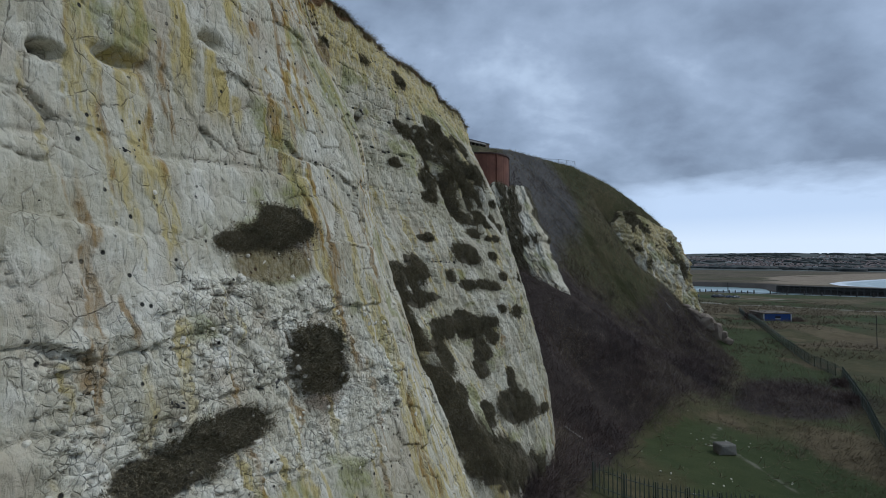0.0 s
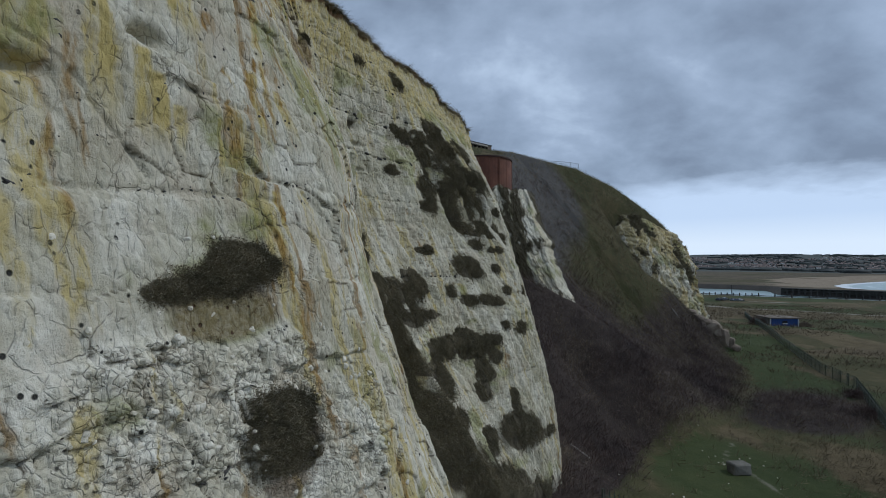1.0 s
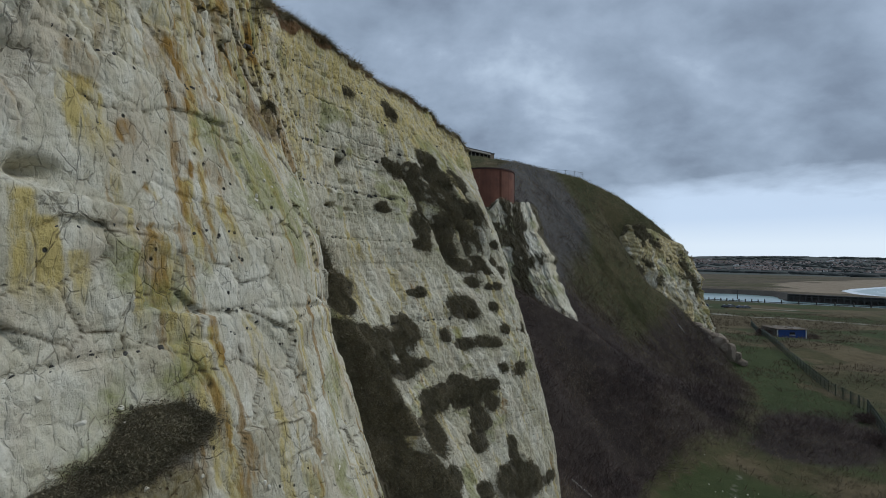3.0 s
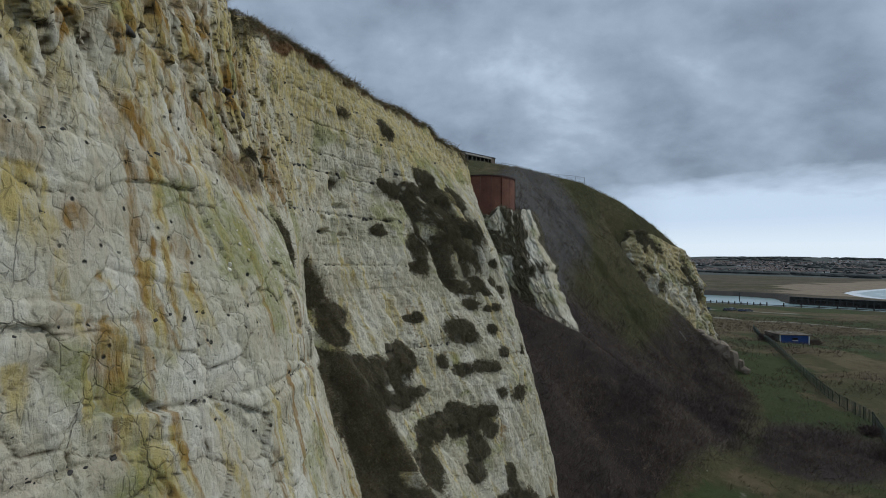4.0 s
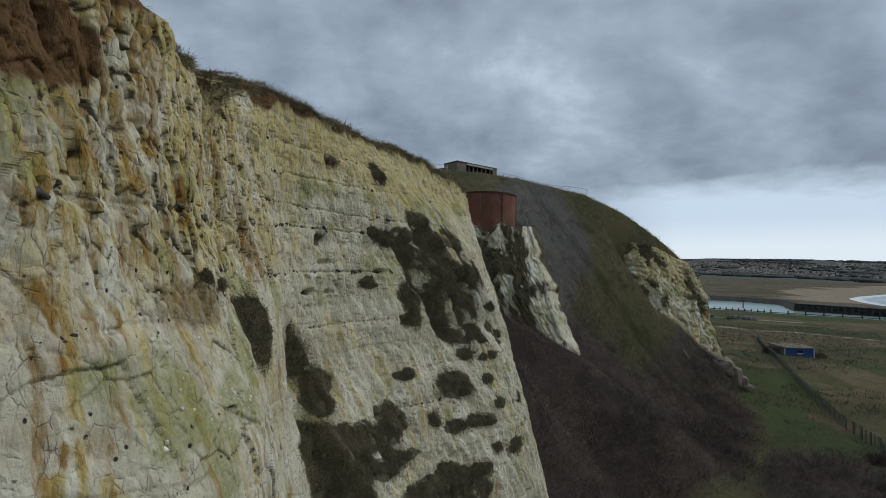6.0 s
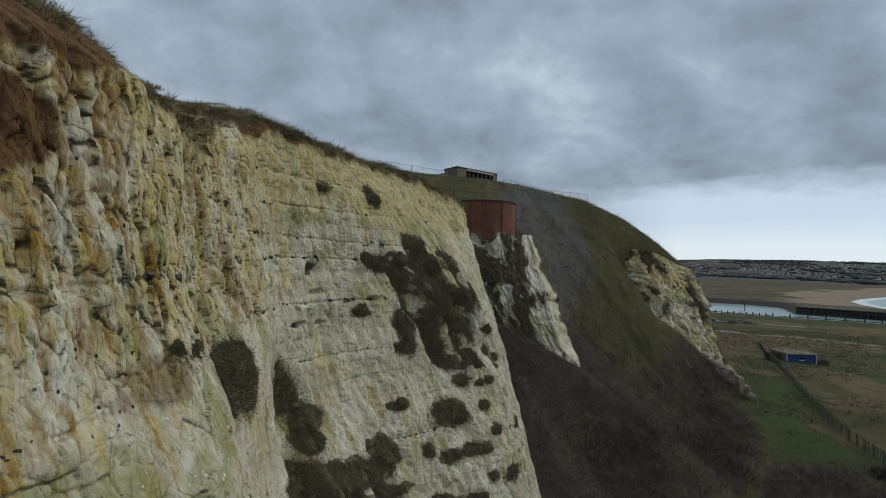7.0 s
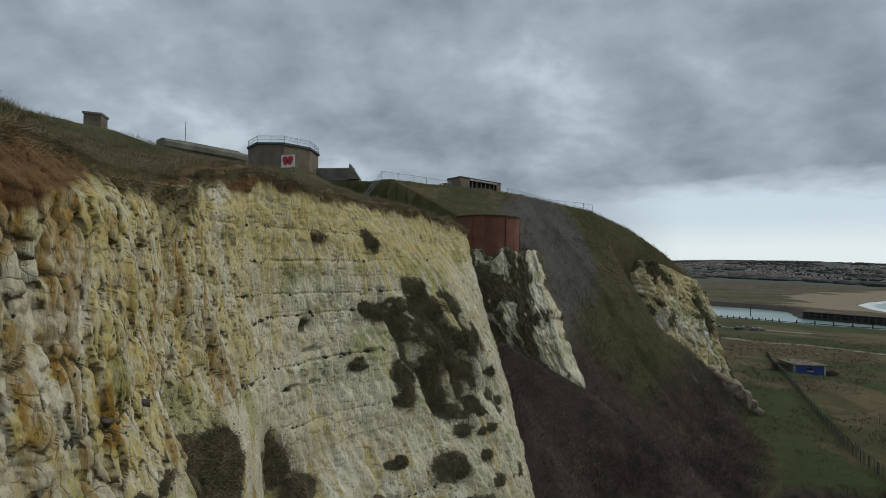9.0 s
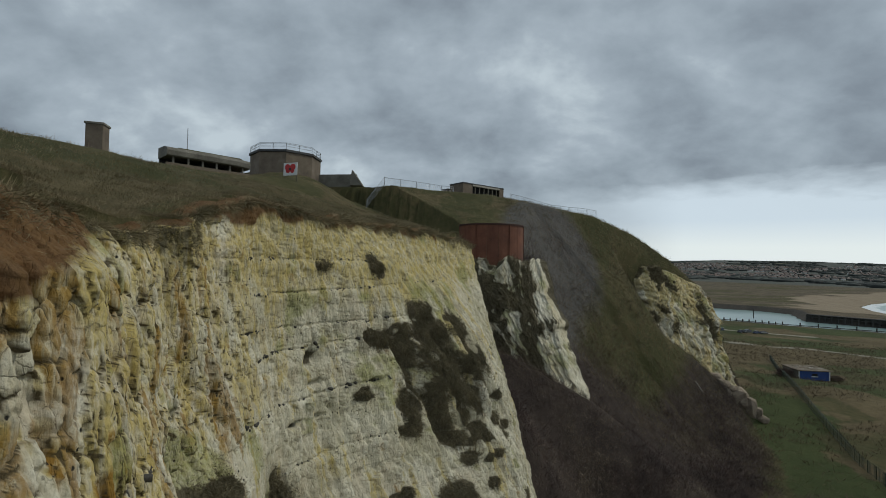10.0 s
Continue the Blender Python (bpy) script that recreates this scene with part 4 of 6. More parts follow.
    d_foot, z_foot = along(x, y, ((-6.0, 93.0, 24.2), (6.5, 87.8, 21.6), (12.0, 86.0, 18.9), (17.8, 85.0, 16.2)))
    z = np.where(y < 97, np.maximum(z, z_foot - 0.3 - 0.75 * d_foot), z)
    d_rib, z_rib = along(x, y, ((59.0, 132.0, 10.0), (68.8, 124.2, 0.6)))
    z = np.maximum(z, z_rib - 0.2 - 0.9 * d_rib)
    # the harbour, the sea and the land beyond
    river = within(x, y, RIVER_NEAR, RIVER_FAR[::-1])
    sea = within(x, y, SHORE, ((4200, -3000), (300, -3000), (300, 240)))
    d_river = np.minimum(along(x, y, [(*p, 0) for p in RIVER_NEAR])[0], along(x, y, [(*p, 0) for p in RIVER_FAR])[0])
    d_sea = along(x, y, [(*p, 0) for p in SHORE])[0]
    z = np.where(river, -2 - np.minimum(4, d_river * 0.5), z)
    z = np.where(sea & ~river, -2 - np.minimum(5, d_sea * 0.08), z)
    far = np.hypot(x, y)
    across = ~river & ~sea & (far > 400) & (y > 330)
    beach_rise = np.minimum(2.0, -2 + 0.08 * d_sea)
    z = np.where(across, np.minimum(np.where(d_sea < 60, beach_rise, 2.0), 2.0), z)
    ridge = 0.55 + 0.75 * rough(x * 0.0011 + 3, y * 0.0009, 211, 3) + 0.25 * np.exp(-((np.degrees(np.arctan2(x, y)) - 32) / 9.0) ** 2)
    z = np.where(across, z + step(1500, 3600, far) * (58 * ridge + 9 * (rough(x * 0.012, y * 0.012, 215, 4) - 0.5)), z)
    # mounds and hollows of the near field
    field = ~over_toe & (far < 420) & ~river & ~sea
    z = np.where(field, z + 1.6 * step(0.55, 0.8, rough(x * 0.02, y * 0.02, 221, 3)) * step(60, 100, x), z)
    return z, dict(d_crest=d_crest, d_toe=d_toe, on_hill=on_hill, over_toe=over_toe, river=river, sea=sea, d_river=d_river, d_sea=d_sea, far=far, across=across, side=side, r=r)


def make_ground():
    xs = np.concatenate([np.geomspace(3500, 100, 26)[:-1] * -1, np.arange(-100, -30, 1.6), np.arange(-30, 90, 0.85), np.arange(90, 130, 1.0), np.arange(130, 660, 5.0), np.geomspace(660, 4800, 46)])
    ys = np.concatenate([np.geomspace(3000, 60, 20)[:-1] * -1, np.arange(-60, 10, 3.0), np.arange(10, 160, 0.85), np.arange(160, 215, 1.2), np.arange(215, 720, 4.0), np.geomspace(720, 4800, 60)])
    X, Y = np.meshgrid(xs, ys, indexing="ij")
    z, k = ground_height(X, Y)
    n = rough(X * 0.03, Y * 0.03, 231, 4)
    field = ~k["over_toe"] & ~k["across"] & ~k["river"] & ~k["sea"]
    patch = rough(X * 0.05, Y * 0.03, 235, 3)
    lawn = field * np.clip(0.75 * step(0.44, 0.64, patch) * (X > 20) + 1.3 * blob(X, Y, (27, 57), (9, 13)) + blob(X, Y, (66, 118), (7, 20)) + 1.2 * blob(X, Y, (170, 285), (60, 14)) + 0.9 * blob(X, Y, (112, 150), (14, 12)), 0, 1)
    slope = k["over_toe"] & ~k["side"]
    bramble = slope * step(0.02, 0.12, k["r"]) * (1 - step(86, 112, Y + 14 * (n - 0.5)) * 0.9 * step(0.30, 0.5, k["r"] + 0.2 * (n - 0.5))) + field * 1.0 * np.clip(blob(X, Y, (54, 82), (11, 9)) + blob(X, Y, (46, 74), (7, 5)), 0, 1)
    heath = (Y > 80) * (slope | k["side"]) * np.clip(blob(X, Y, (14, 110), (7, 15)) * 1.5 + 1.2 * blob(X, Y, (22, 122), (8, 11)), 0, 1)
    dry = field * (1 - 0.9 * step(0.2, 0.6, 1.2 * blob(X, Y, (27, 57), (9, 13)))) * np.clip(1.1 * blob(X, Y, (44, 58), (7, 10)) + step(0.5, 0.62, rough(X * 0.04, Y * 0.05, 241)) * 0.7, 0, 1) + k["side"] * 0.55 * step(0.45, 0.6, rough(X * 0.12, Y * 0.12, 243))
    marsh = k["across"] * (0.35 + 0.9 * step(0.38, 0.58, rough(X * 0.012, Y * 0.030, 255, 5, 0.6))) * (k["far"] < 1350)
    beach = k["across"] * (1 - step(40, 80, k["d_sea"] + 70 * (rough(X * 0.015, Y * 0.03, 257, 4) - 0.5))) * (k["far"] < 1500)
    wood = k["across"] * step(1000, 1250, k["far"]) * step(0.35, 0.55, rough(X * 0.006, Y * 0.006, 251, 5, 0.6) + 0.1)
    track = field * (np.exp(-(along(X, Y, ((30, 48, 0), (29, 62, 0), (34, 68, 0)))[0] / 0.9) ** 2) * 0.45
                     + np.exp(-(along(X, Y, ((120, 232, 0), (150, 226, 0), (175, 205, 0), (230, 190, 0)))[0] / 1.8) ** 2)
                     + np.exp(-(along(X, Y, ((130, 300, 0), (148, 276, 0), (180, 262, 0)))[0] / 3.0) ** 2))
    mud = (k["river"] | (k["d_river"] < 5)) * 1.0
    earth = k["side"] * (Y < 60) * (1 - step(0.2, 0.9, k["d_crest"])) * 0.8
    at = dict(lawn=lawn, bramble=bramble, heath=heath, dry=dry, marsh=marsh, beach=beach, wood=wood, track=track, mud=mud, earth=earth)
    ob = mesh_of("ground", np.stack([X, Y, z], -1), grid_quads(*X.shape)[:, ::-1], GROUND, True, at)
    return tagged(ob, "rough turf, bramble slope and winter grassland running to low hills", "ground", kind="structure")


ground = make_ground()


def make_water():
    xs = np.concatenate([np.arange(-300, 700, 8.0), np.geomspace(700, 4600, 30)])
    ys = np.concatenate([np.geomspace(2800, 50, 24) * -1, np.arange(0, 900, 8.0), np.geomspace(900, 1500, 8)])
    X, Y = np.meshgrid(xs, ys, indexing="ij")
    d = along(X, Y, [(*p, 0) for p in SHORE])[0]
    foam = np.exp(-((d - 5) / 7) ** 2) + 0.7 * np.exp(-((d - 26) / 5) ** 2)
    ob = mesh_of("water", np.stack([X, Y, np.full(X.shape, -2.0)], -1), grid_quads(*X.shape)[:, ::-1], WATER, True, {"foam": foam})
    return tagged(ob, "pale green harbour water and sea with surf at the beach", "water", kind="structure")


make_water()


def level(x, y):
    return float(ground_height(np.array([[x]], float), np.array([[y]], float))[0][0, 0])


MATS = []


def chalk_sheet(name, bottom, top, bulge, seed, label, res=0.22, back=4.0, growth=0.0):
    """An outcrop of chalk: a broken face between two lines, its ends turned back into the slope."""
    bottom, top = np.array(bottom, float), np.array(top, float)
    n = int(np.linalg.norm(top[-1] - top[0]) / res) + int(back * 2 / res)
    m = int(np.linalg.norm(top.mean(0) - bottom.mean(0)) / res) + 4
    s = np.linspace(0, 1, n)
    def run(line):
        k = np.linspace(0, 1, len(line))
        return np.stack([np.interp(s, k, line[:, c]) for c in range(3)], -1)
    b, t = run(bottom), run(top)
    v = np.linspace(-0.40, 1.04, m)[None, :, None]
    P = b[:, None] * (1 - v) + t[:, None] * v
    along_face = b[-1] - b[0]
    out = np.array([along_face[1], -along_face[0], 0.0])
    out /= np.linalg.norm(out)
    length = np.linalg.norm(along_face)
    U, W = np.meshgrid(s * length, v.ravel() * np.linalg.norm(t.mean(0) - b.mean(0)), indexing="ij")
    relief = (1.6 if growth else 3.0) * (rough(U * 0.18, W * 0.13, seed, 3) - 0.5) + (0.5 if growth else 1.4) * (0.4 - np.abs(rough(U * 0.45, W * 0.12, seed + 5, 4) - 0.5) * 2)
    f1, f2, own, face = cells(U * 0.5 + rough(U, W, seed + 6), W * 0.4, seed + 8)
    relief += 0.55 * (own - 0.5) - 0.2 * (1 - step(0, 0.12, f2 - f1)) + 0.35 * (rough(U * 1.6, W * 1.2, seed + 11, 4) - 0.5)
    vv = np.clip(v[..., 0], 0, 1)
    ends = np.minimum(s, 1 - s)[:, None] * length
    fall = back * (1 - np.sqrt(np.clip(ends / 2.2, 0, 1)))
    P = P + out * (relief + bulge * np.sin(np.pi * vv) - fall)[..., None]
    P += (along_face / length) * (2.4 * (rough(W * 0.35, U * 0.05, seed + 17, 4, 0.6) - 0.5))[..., None]
    P[..., 2] += (5.0 if growth else 1.6) * (rough(U * 0.3, W * 0.1, seed + 15) - 0.5) * vv
    P[:, -1] -= out * 1.5
    ochre = step(0.48, 0.62, rough(U * 0.5, W * 0.10, seed + 21, 4)) * 0.9
    algae = step(0.54, 0.68, rough(U * 0.3, W * 0.3, seed + 25)) * 0.7
    ss = s[:, None] + 0 * vv
    tangle = rough(U * 0.42, W * 0.30, seed + 31, 5, 0.66)
    if growth:
        bare = np.maximum(np.maximum(1.2 * blob(ss, vv, (0.91, 0.80), (0.085, 0.34)), 1.3 * blob(ss, vv, (0.90, 0.20), (0.17, 0.30))), np.maximum(0.75 * blob(ss, vv, (0.52, 0.28), (0.22, 0.22)), 0.7 * blob(ss, vv, (0.48, 0.95), (0.18, 0.10))))
        soil = step(0.46, 0.54, 0.5 + 2.4 * (tangle - 0.5) + 0.42 - bare)
    else:
        soil = step(0.50, 0.55, tangle - 0.16 + 0.5 * blob(ss, vv, (0.70, 0.72), (0.05, 0.10)) + 0.4 * blob(ss, vv, (0.74, 0.5), (0.04, 0.10)) + 0.35 * blob(ss, vv, (0.1, 0.95), (0.3, 0.12)))
    soil = 0.8 * soil
    ochre = np.maximum(ochre, (1 - growth * 6) * 0.8 * step(0.4, 0.6, rough(U * 0.8, W * 0.2, seed + 41, 4) + 0.25 * step(0.4, 0.9, vv) * (1 - step(0.5, 0.8, ss)) - 0.05))
    relief_fine = cells(U * 1.1 + 0.6 * rough(U, W, seed + 51), W * 0.7, seed + 53)
    P = P + out * (0.4 if growth else 1.0) * (0.5 * (relief_fine[2] - 0.5) + 0.5 * relief_fine[3] - 0.12 * (1 - step(0, 0.12, relief_fine[1] - relief_fine[0])))[..., None]
    small = cells(U * 2.4 + 0.5 * rough(U * 2, W * 2, seed + 61), W * 1.3, seed + 63)
    P = P + out * (0.35 if growth else 1.0) * (0.34 * (small[2] - 0.5) + 0.34 * small[3] + 0.5 * (rough(U * 2.2, W * 1.5, seed + 67, 4, 0.6) - 0.5))[..., None]
    ochre = ochre * (0.3 if growth else 0.95)
    # the joint colour again holds infill and crevice shade
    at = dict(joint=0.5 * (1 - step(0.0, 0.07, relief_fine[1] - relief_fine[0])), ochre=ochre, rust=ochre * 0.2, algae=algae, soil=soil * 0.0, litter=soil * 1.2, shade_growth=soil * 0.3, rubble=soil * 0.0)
    ob = mesh_of(name, P, grid_quads(n, m)[:, ::-1], CHALK, False, at)
    MATS.append((P[soil > 0.45], out))
    return tagged(ob, label, "chalk outcrop", kind="structure")


headland = chalk_sheet("wall_headland", ((43.5, 127.5, 16), (50, 127.8, 11.5), (59.5, 130.8, 7.5), (66, 136.0, 8.5), (70.5, 142.5, 11)),
                       ((44.0, 136.5, 35.5), (50, 138.5, 34.5), (57, 142, 32.5), (64, 145.5, 29.5), (70.5, 150, 25)), 0.8, 311,
                       "ochre-streaked chalk headland above a brown bramble slope", 0.2)
fin = chalk_sheet("wall_outcrop", ((-5.0, 94.5, 24.2), (1.5, 91.8, 23.4), (7.0, 89.6, 21.4), (12.5, 87.9, 18.8), (18.0, 86.8, 16.4)),
                  ((-4.5, 97.0, 36.2), (0.6, 96.0, 36.9), (5.6, 95.5, 36.5), (9.6, 96.8, 35.8), (13.4, 99.4, 34.6)), 0.2, 351,
                  "broken chalk spur with dark growth on a bramble slope", 0.16, 3.0, 0.2)

# ---- growth ----
rng = np.random.default_rng(7)


def shrub(y, z, half_w, half_h, dense, size, lean=0.0):
    """A mat of stems and leaves that hangs on the cliff."""
    def spots(count, reach):
        a, r = rng.uniform(0, 2 * np.pi, count), np.sqrt(rng.uniform(0, 1, count)) * reach * (1 + 0.22 * np.abs(rng.normal(size=count)))
        ragged = 0.55 + 0.9 * rough(np.cos(a) * 1.9 + y * 3, np.sin(a) * 1.9 + z * 3, 401, 3, 0.6)
        py, pz = y + np.cos(a) * r * ragged * half_w, z + np.sin(a) * r * ragged * half_h
        gaps = rough(py * 1.1 + 3, pz * 0.45, 405, 3, 0.6) + 0.10 * (1 - np.minimum(1, r))
        ok = gaps > (0.41 if y > 36 else 0.34 if y > 25 else 0.2)
        ok |= ok.sum() < 0.3 * count
        py, pz, r = py[ok], pz[ok], r[ok]
        return cliff_point(py, np.minimum(pz, edge_z(py) - 0.1)), np.clip(1 - r / reach, 0, 1)
    thing = empty("cliff_shrub", pose(*cliff_point(y, z)[0]))
    count = int(dense * half_w * half_h * 3.1)
    base, inner = spots(count, 1.0)
    count = len(base)
    way = np.array([0.75, -0.35, 0.55]) + rng.normal(size=(count, 3)) * 0.55
    way /= np.linalg.norm(way, axis=1, keepdims=True)
    base = base + np.array([0.7, -0.3, 0.25]) * (inner * rng.uniform(0, 1, count) * min(half_w, half_h) * 0.75)[:, None]
    leaves = blades("foliage", base, way, size * rng.uniform(0.4, 1.1, count), size * 0.068 * rng.uniform(0.6, 1.4, count), SHRUB, rng)
    few = max(40, count // 5)
    base, inner = spots(few, 1.15)
    few = len(base)
    base = cliff_point(base[:, 1], np.minimum(base[:, 2] - half_h * 0.35, edge_z(base[:, 1]) - 0.1))
    way = np.array([0.5, -0.3, 0.1]) + rng.normal(size=(few, 3)) * 0.6
    way /= np.linalg.norm(way, axis=1, keepdims=True)
    stems = blades("stem", base, way, size * rng.uniform(0.8, 1.6, few), size * 0.03, STALK, rng)
    for ob in (leaves, stems):
        tagged(ob, kind="stuff")
        ob.parent = thing
        ob.matrix_parent_inverse = thing.matrix_world.inverted()
    return thing


for row in SHRUBS_NEAR:
    tagged(shrub(*row, 15000, 0.085), "dark olive shrub rooted in the white chalk face", "shrub", "shrubs on the cliff")
for row in SHRUBS_GULLY:
    tagged(shrub(*row, 2600, 0.15), "dark matted shrub in a chalk gully", "shrub", "shrubs on the cliff")
for row in SHRUBS_FAR:
    tagged(shrub(*row, 2300, 0.16), "brown-green bush clinging to a chalk buttress", "shrub", "shrubs on the cliff")

for name, (places, out), count, size, label in (("headland_growth", MATS[0], 7000, 0.8, "dark growth on the headland chalk"), ("spur_growth", MATS[1], 60000, 0.40, "dark growth on the chalk spur")):
    pick = places[rng.integers(0, len(places), count)] + rng.normal(size=(count, 3)) * 0.15
    way = out * 0.6 + np.array([0, 0, 0.5]) + rng.normal(size=(count, 3)) * 0.5
    way /= np.linalg.norm(way, axis=1, keepdims=True)
    tagged(blades(name, pick, way, size * rng.uniform(0.5, 1.2, count), size * 0.06, SHRUB, rng), label, "growth", kind="stuff")


def scatter(count, x0, x1, y0, y1, keep, clump=0.0, each=1):
    """Random places on the ground where keep(x, y, facts) says so; clump gathers them into tufts."""
    n = count * 4
    x, y = rng.uniform(x0, x1, n), rng.uniform(y0, y1, n)
    z, facts = ground_height(x[None], y[None])
    ok = keep(x, y, {k: v[0] for k, v in facts.items()}) > rng.uniform(0, 1, n)
    x, y = x[ok][:count], y[ok][:count]
    if each > 1:
        x, y = np.repeat(x, each), np.repeat(y, each)
        x, y = x + rng.normal(size=len(x)) * clump, y + rng.normal(size=len(y)) * clump
    z, facts = ground_height(x[None], y[None])
    return np.stack([x, y, z[0]], -1), {k: v[0] for k, v in facts.items()}


def upright(count, lean, spread):
    way = np.array(lean) + rng.normal(size=(count, 3)) * spread
    return way / np.linalg.norm(way, axis=1, keepdims=True)


# tall turf along the brow, leaning out over the chalk
def windblown(p, lean, spread):
    """Upright directions that sway together, tuft by tuft."""
    sway = np.stack([rough(p[:, 0] * 0.9, p[:, 1] * 0.9, 411, 3) - 0.5, rough(p[:, 0] * 0.9, p[:, 1] * 0.9, 415, 3) - 0.5, np.zeros(len(p))], -1)
    way = np.array(lean) + 0.45 * sway + rng.normal(size=(len(p), 3)) * spread
    return way / np.linalg.norm(way, axis=1, keepdims=True)


p, f = scatter(7000, -36, 0, 28, 62, lambda x, y, k: k["side"] * np.exp(-k["d_crest"] / 6.0), 0.2, 14)
q, g = scatter(6500, -24, -6, 16, 31, lambda x, y, k: k["side"] * np.exp(-k["d_crest"] / 7.0), 0.16, 14)
p = np.concatenate([p[f["side"]], q[g["side"]]])
tall = 0.55 + 0.9 * rough(p[:, 0] * 0.7, p[:, 1] * 0.7, 421, 3)
tagged(blades("brow_grass", p, windblown(p, (0.45, -0.15, 0.8), 0.14), rng.uniform(0.10, 0.28, len(p)) * tall * np.where(p[:, 1] < 34, 0.65, 1.0), np.where(p[:, 1] < 31, 0.0045, 0.007), TURF, rng, 0.7),
       "long dull green and straw grass along the cliff brow", "grass", kind="stuff")
yy = np.concatenate([rng.uniform(12, 64, 2200), rng.uniform(19, 33, 1800)])
yy = np.repeat(yy, 16) + rng.normal(size=4000 * 16) * 0.1
deep = 0.2 + 0.75 * step(0.42, 0.7, rough(yy * 0.9, yy * 0, 425, 3)) + 0.5 * np.exp(-((yy - 29.8) / 1.2) ** 2)
zz = edge_z(yy) - np.abs(rng.normal(size=len(yy))) * 0.45 * deep
p = cliff_point(yy, zz)
p[:, 0] -= 0.1
tagged(blades("brow_fringe", p, windblown(p, (0.55, -0.25, 0.0), 0.22), rng.uniform(0.10, 0.32, len(p)) * np.where(p[:, 1] < 34, 0.65, 1.0), np.where(p[:, 1] < 31, 0.007, 0.009), TURF, rng, 2.0),
       "overhanging fringe of dead grass and roots at the brow", "grass", kind="stuff")
p, f = scatter(9000, -90, 30, 20, 150, lambda x, y, k: k["side"] * np.clip(k["d_crest"] / 8, 0.1, 1) * step(0.30, 0.5, rough(x * 0.12, y * 0.12, 243)), 0.45, 9)
tagged(blades("hill_grass", p, windblown(p, (0.15, -0.1, 0.9), 0.3), rng.uniform(0.10, 0.30, len(p)) * (0.5 + 0.8 * rough(p[:, 0] * 0.3, p[:, 1] * 0.3, 431, 3)), 0.006 + 0.00016 * p[:, 1], TURF, rng, 0.8),
       "rough winter grass on the hilltop", "grass", kind="stuff")
# brambles below the cliff and on the slope
p, f = scatter(13000, 0, 84, 40, 150, lambda x, y, k: k["over_toe"] * ~k["side"] * step(0.0, 0.08, k["r"]) * (1 - 0.85 * step(92, 116, y + 12 * (rough(x * 0.05, y * 0.05, 435, 3) - 0.5)) * step(0.2, 0.4, k["r"])) * (0.35 + 0.9 * step(0.35, 0.6, rough(x * 0.16, y * 0.16, 437, 3))) + 0.8 * blob(x, y, (52, 80), (10, 8)), 0.5, 10)
p = p[~f["side"] & (p[:, 2] < 45)]
tagged(blades("bramble", p, upright(len(p), (0.1, -0.1, 1), 0.55), rng.uniform(0.4, 1.3, len(p)) * (0.45 + 1.2 * rough(p[:, 0] * 0.16, p[:, 1] * 0.16, 437, 3)), 0.017, BRAMBLE, rng, 0.9),
       "leafless purple-brown bramble thicket on the slope", "bramble", kind="stuff")
p, f = scatter(8000, 8, 80, 80, 152, lambda x, y, k: (k["over_toe"] | k["side"]) * step(86, 108, y) * (1 - 0.8 * np.clip(1.5 * blob(x, y, (14, 110), (6, 13)) + blob(x, y, (22, 122), (7, 10)), 0, 1)), 0.4, 8)
tagged(blades("slope_grass", p, windblown(p, (0.2, -0.15, 0.9), 0.3), rng.uniform(0.25, 0.65, len(p)), 0.024, TURF, rng, 0.7),
       "short olive grass on the hillside", "grass", kind="stuff")
p, f = scatter(3200, 8, 75, 40, 125, lambda x, y, k: ~k["over_toe"] * (blob(x, y, (44, 58), (8, 12)) + 0.10), 0.3, 9)
tagged(blades("dry_grass", p, upright(len(p), (0.3, -0.1, 0.8), 0.5), rng.uniform(0.3, 0.8, len(p)), 0.02, REED, rng, 0.8),
       "straw-coloured dead grass in the lower field", "grass", kind="stuff")
p, f = scatter(5000, 60, 190, 60, 240, lambda x, y, k: ~k["over_toe"] * step(0.42, 0.6, rough(x * 0.06, y * 0.06, 261)) * 0.9, 0.5, 5)
tagged(blades("field_scrub", p, upright(len(p), (0.1, 0, 1), 0.5), rng.uniform(0.4, 1.2, len(p)), 0.05, STALK, rng, 0.5),
       "low brown scrub scattered over the field", "scrub", kind="stuff")

# ---- stones ----
def lump(name, mat, size, seed, sides=2, rugged=0.28):
    """A stone: a round form knocked into uneven facets."""
    bm = bmesh.new()
    bmesh.ops.create_icosphere(bm, subdivisions=sides, radius=1)
    for v in bm.verts:
        k = noise.noise(v.co * 1.3 + Vector((seed * 3.1, 0, 0))) + 0.5 * noise.noise(v.co * 2.9 + Vector((0, seed * 1.7, 0)))
        v.co = v.co * (1 + rugged * k)
        v.co = Vector((max(-0.8, min(0.8, v.co.x)) * size[0], max(-0.78, min(0.82, v.co.y)) * size[1], max(-0.75, min(0.8, v.co.z)) * size[2]))
    me = bpy.data.meshes.new(name)
    bm.to_mesh(me)
    bm.free()
    me.materials.append(mat)
    return me


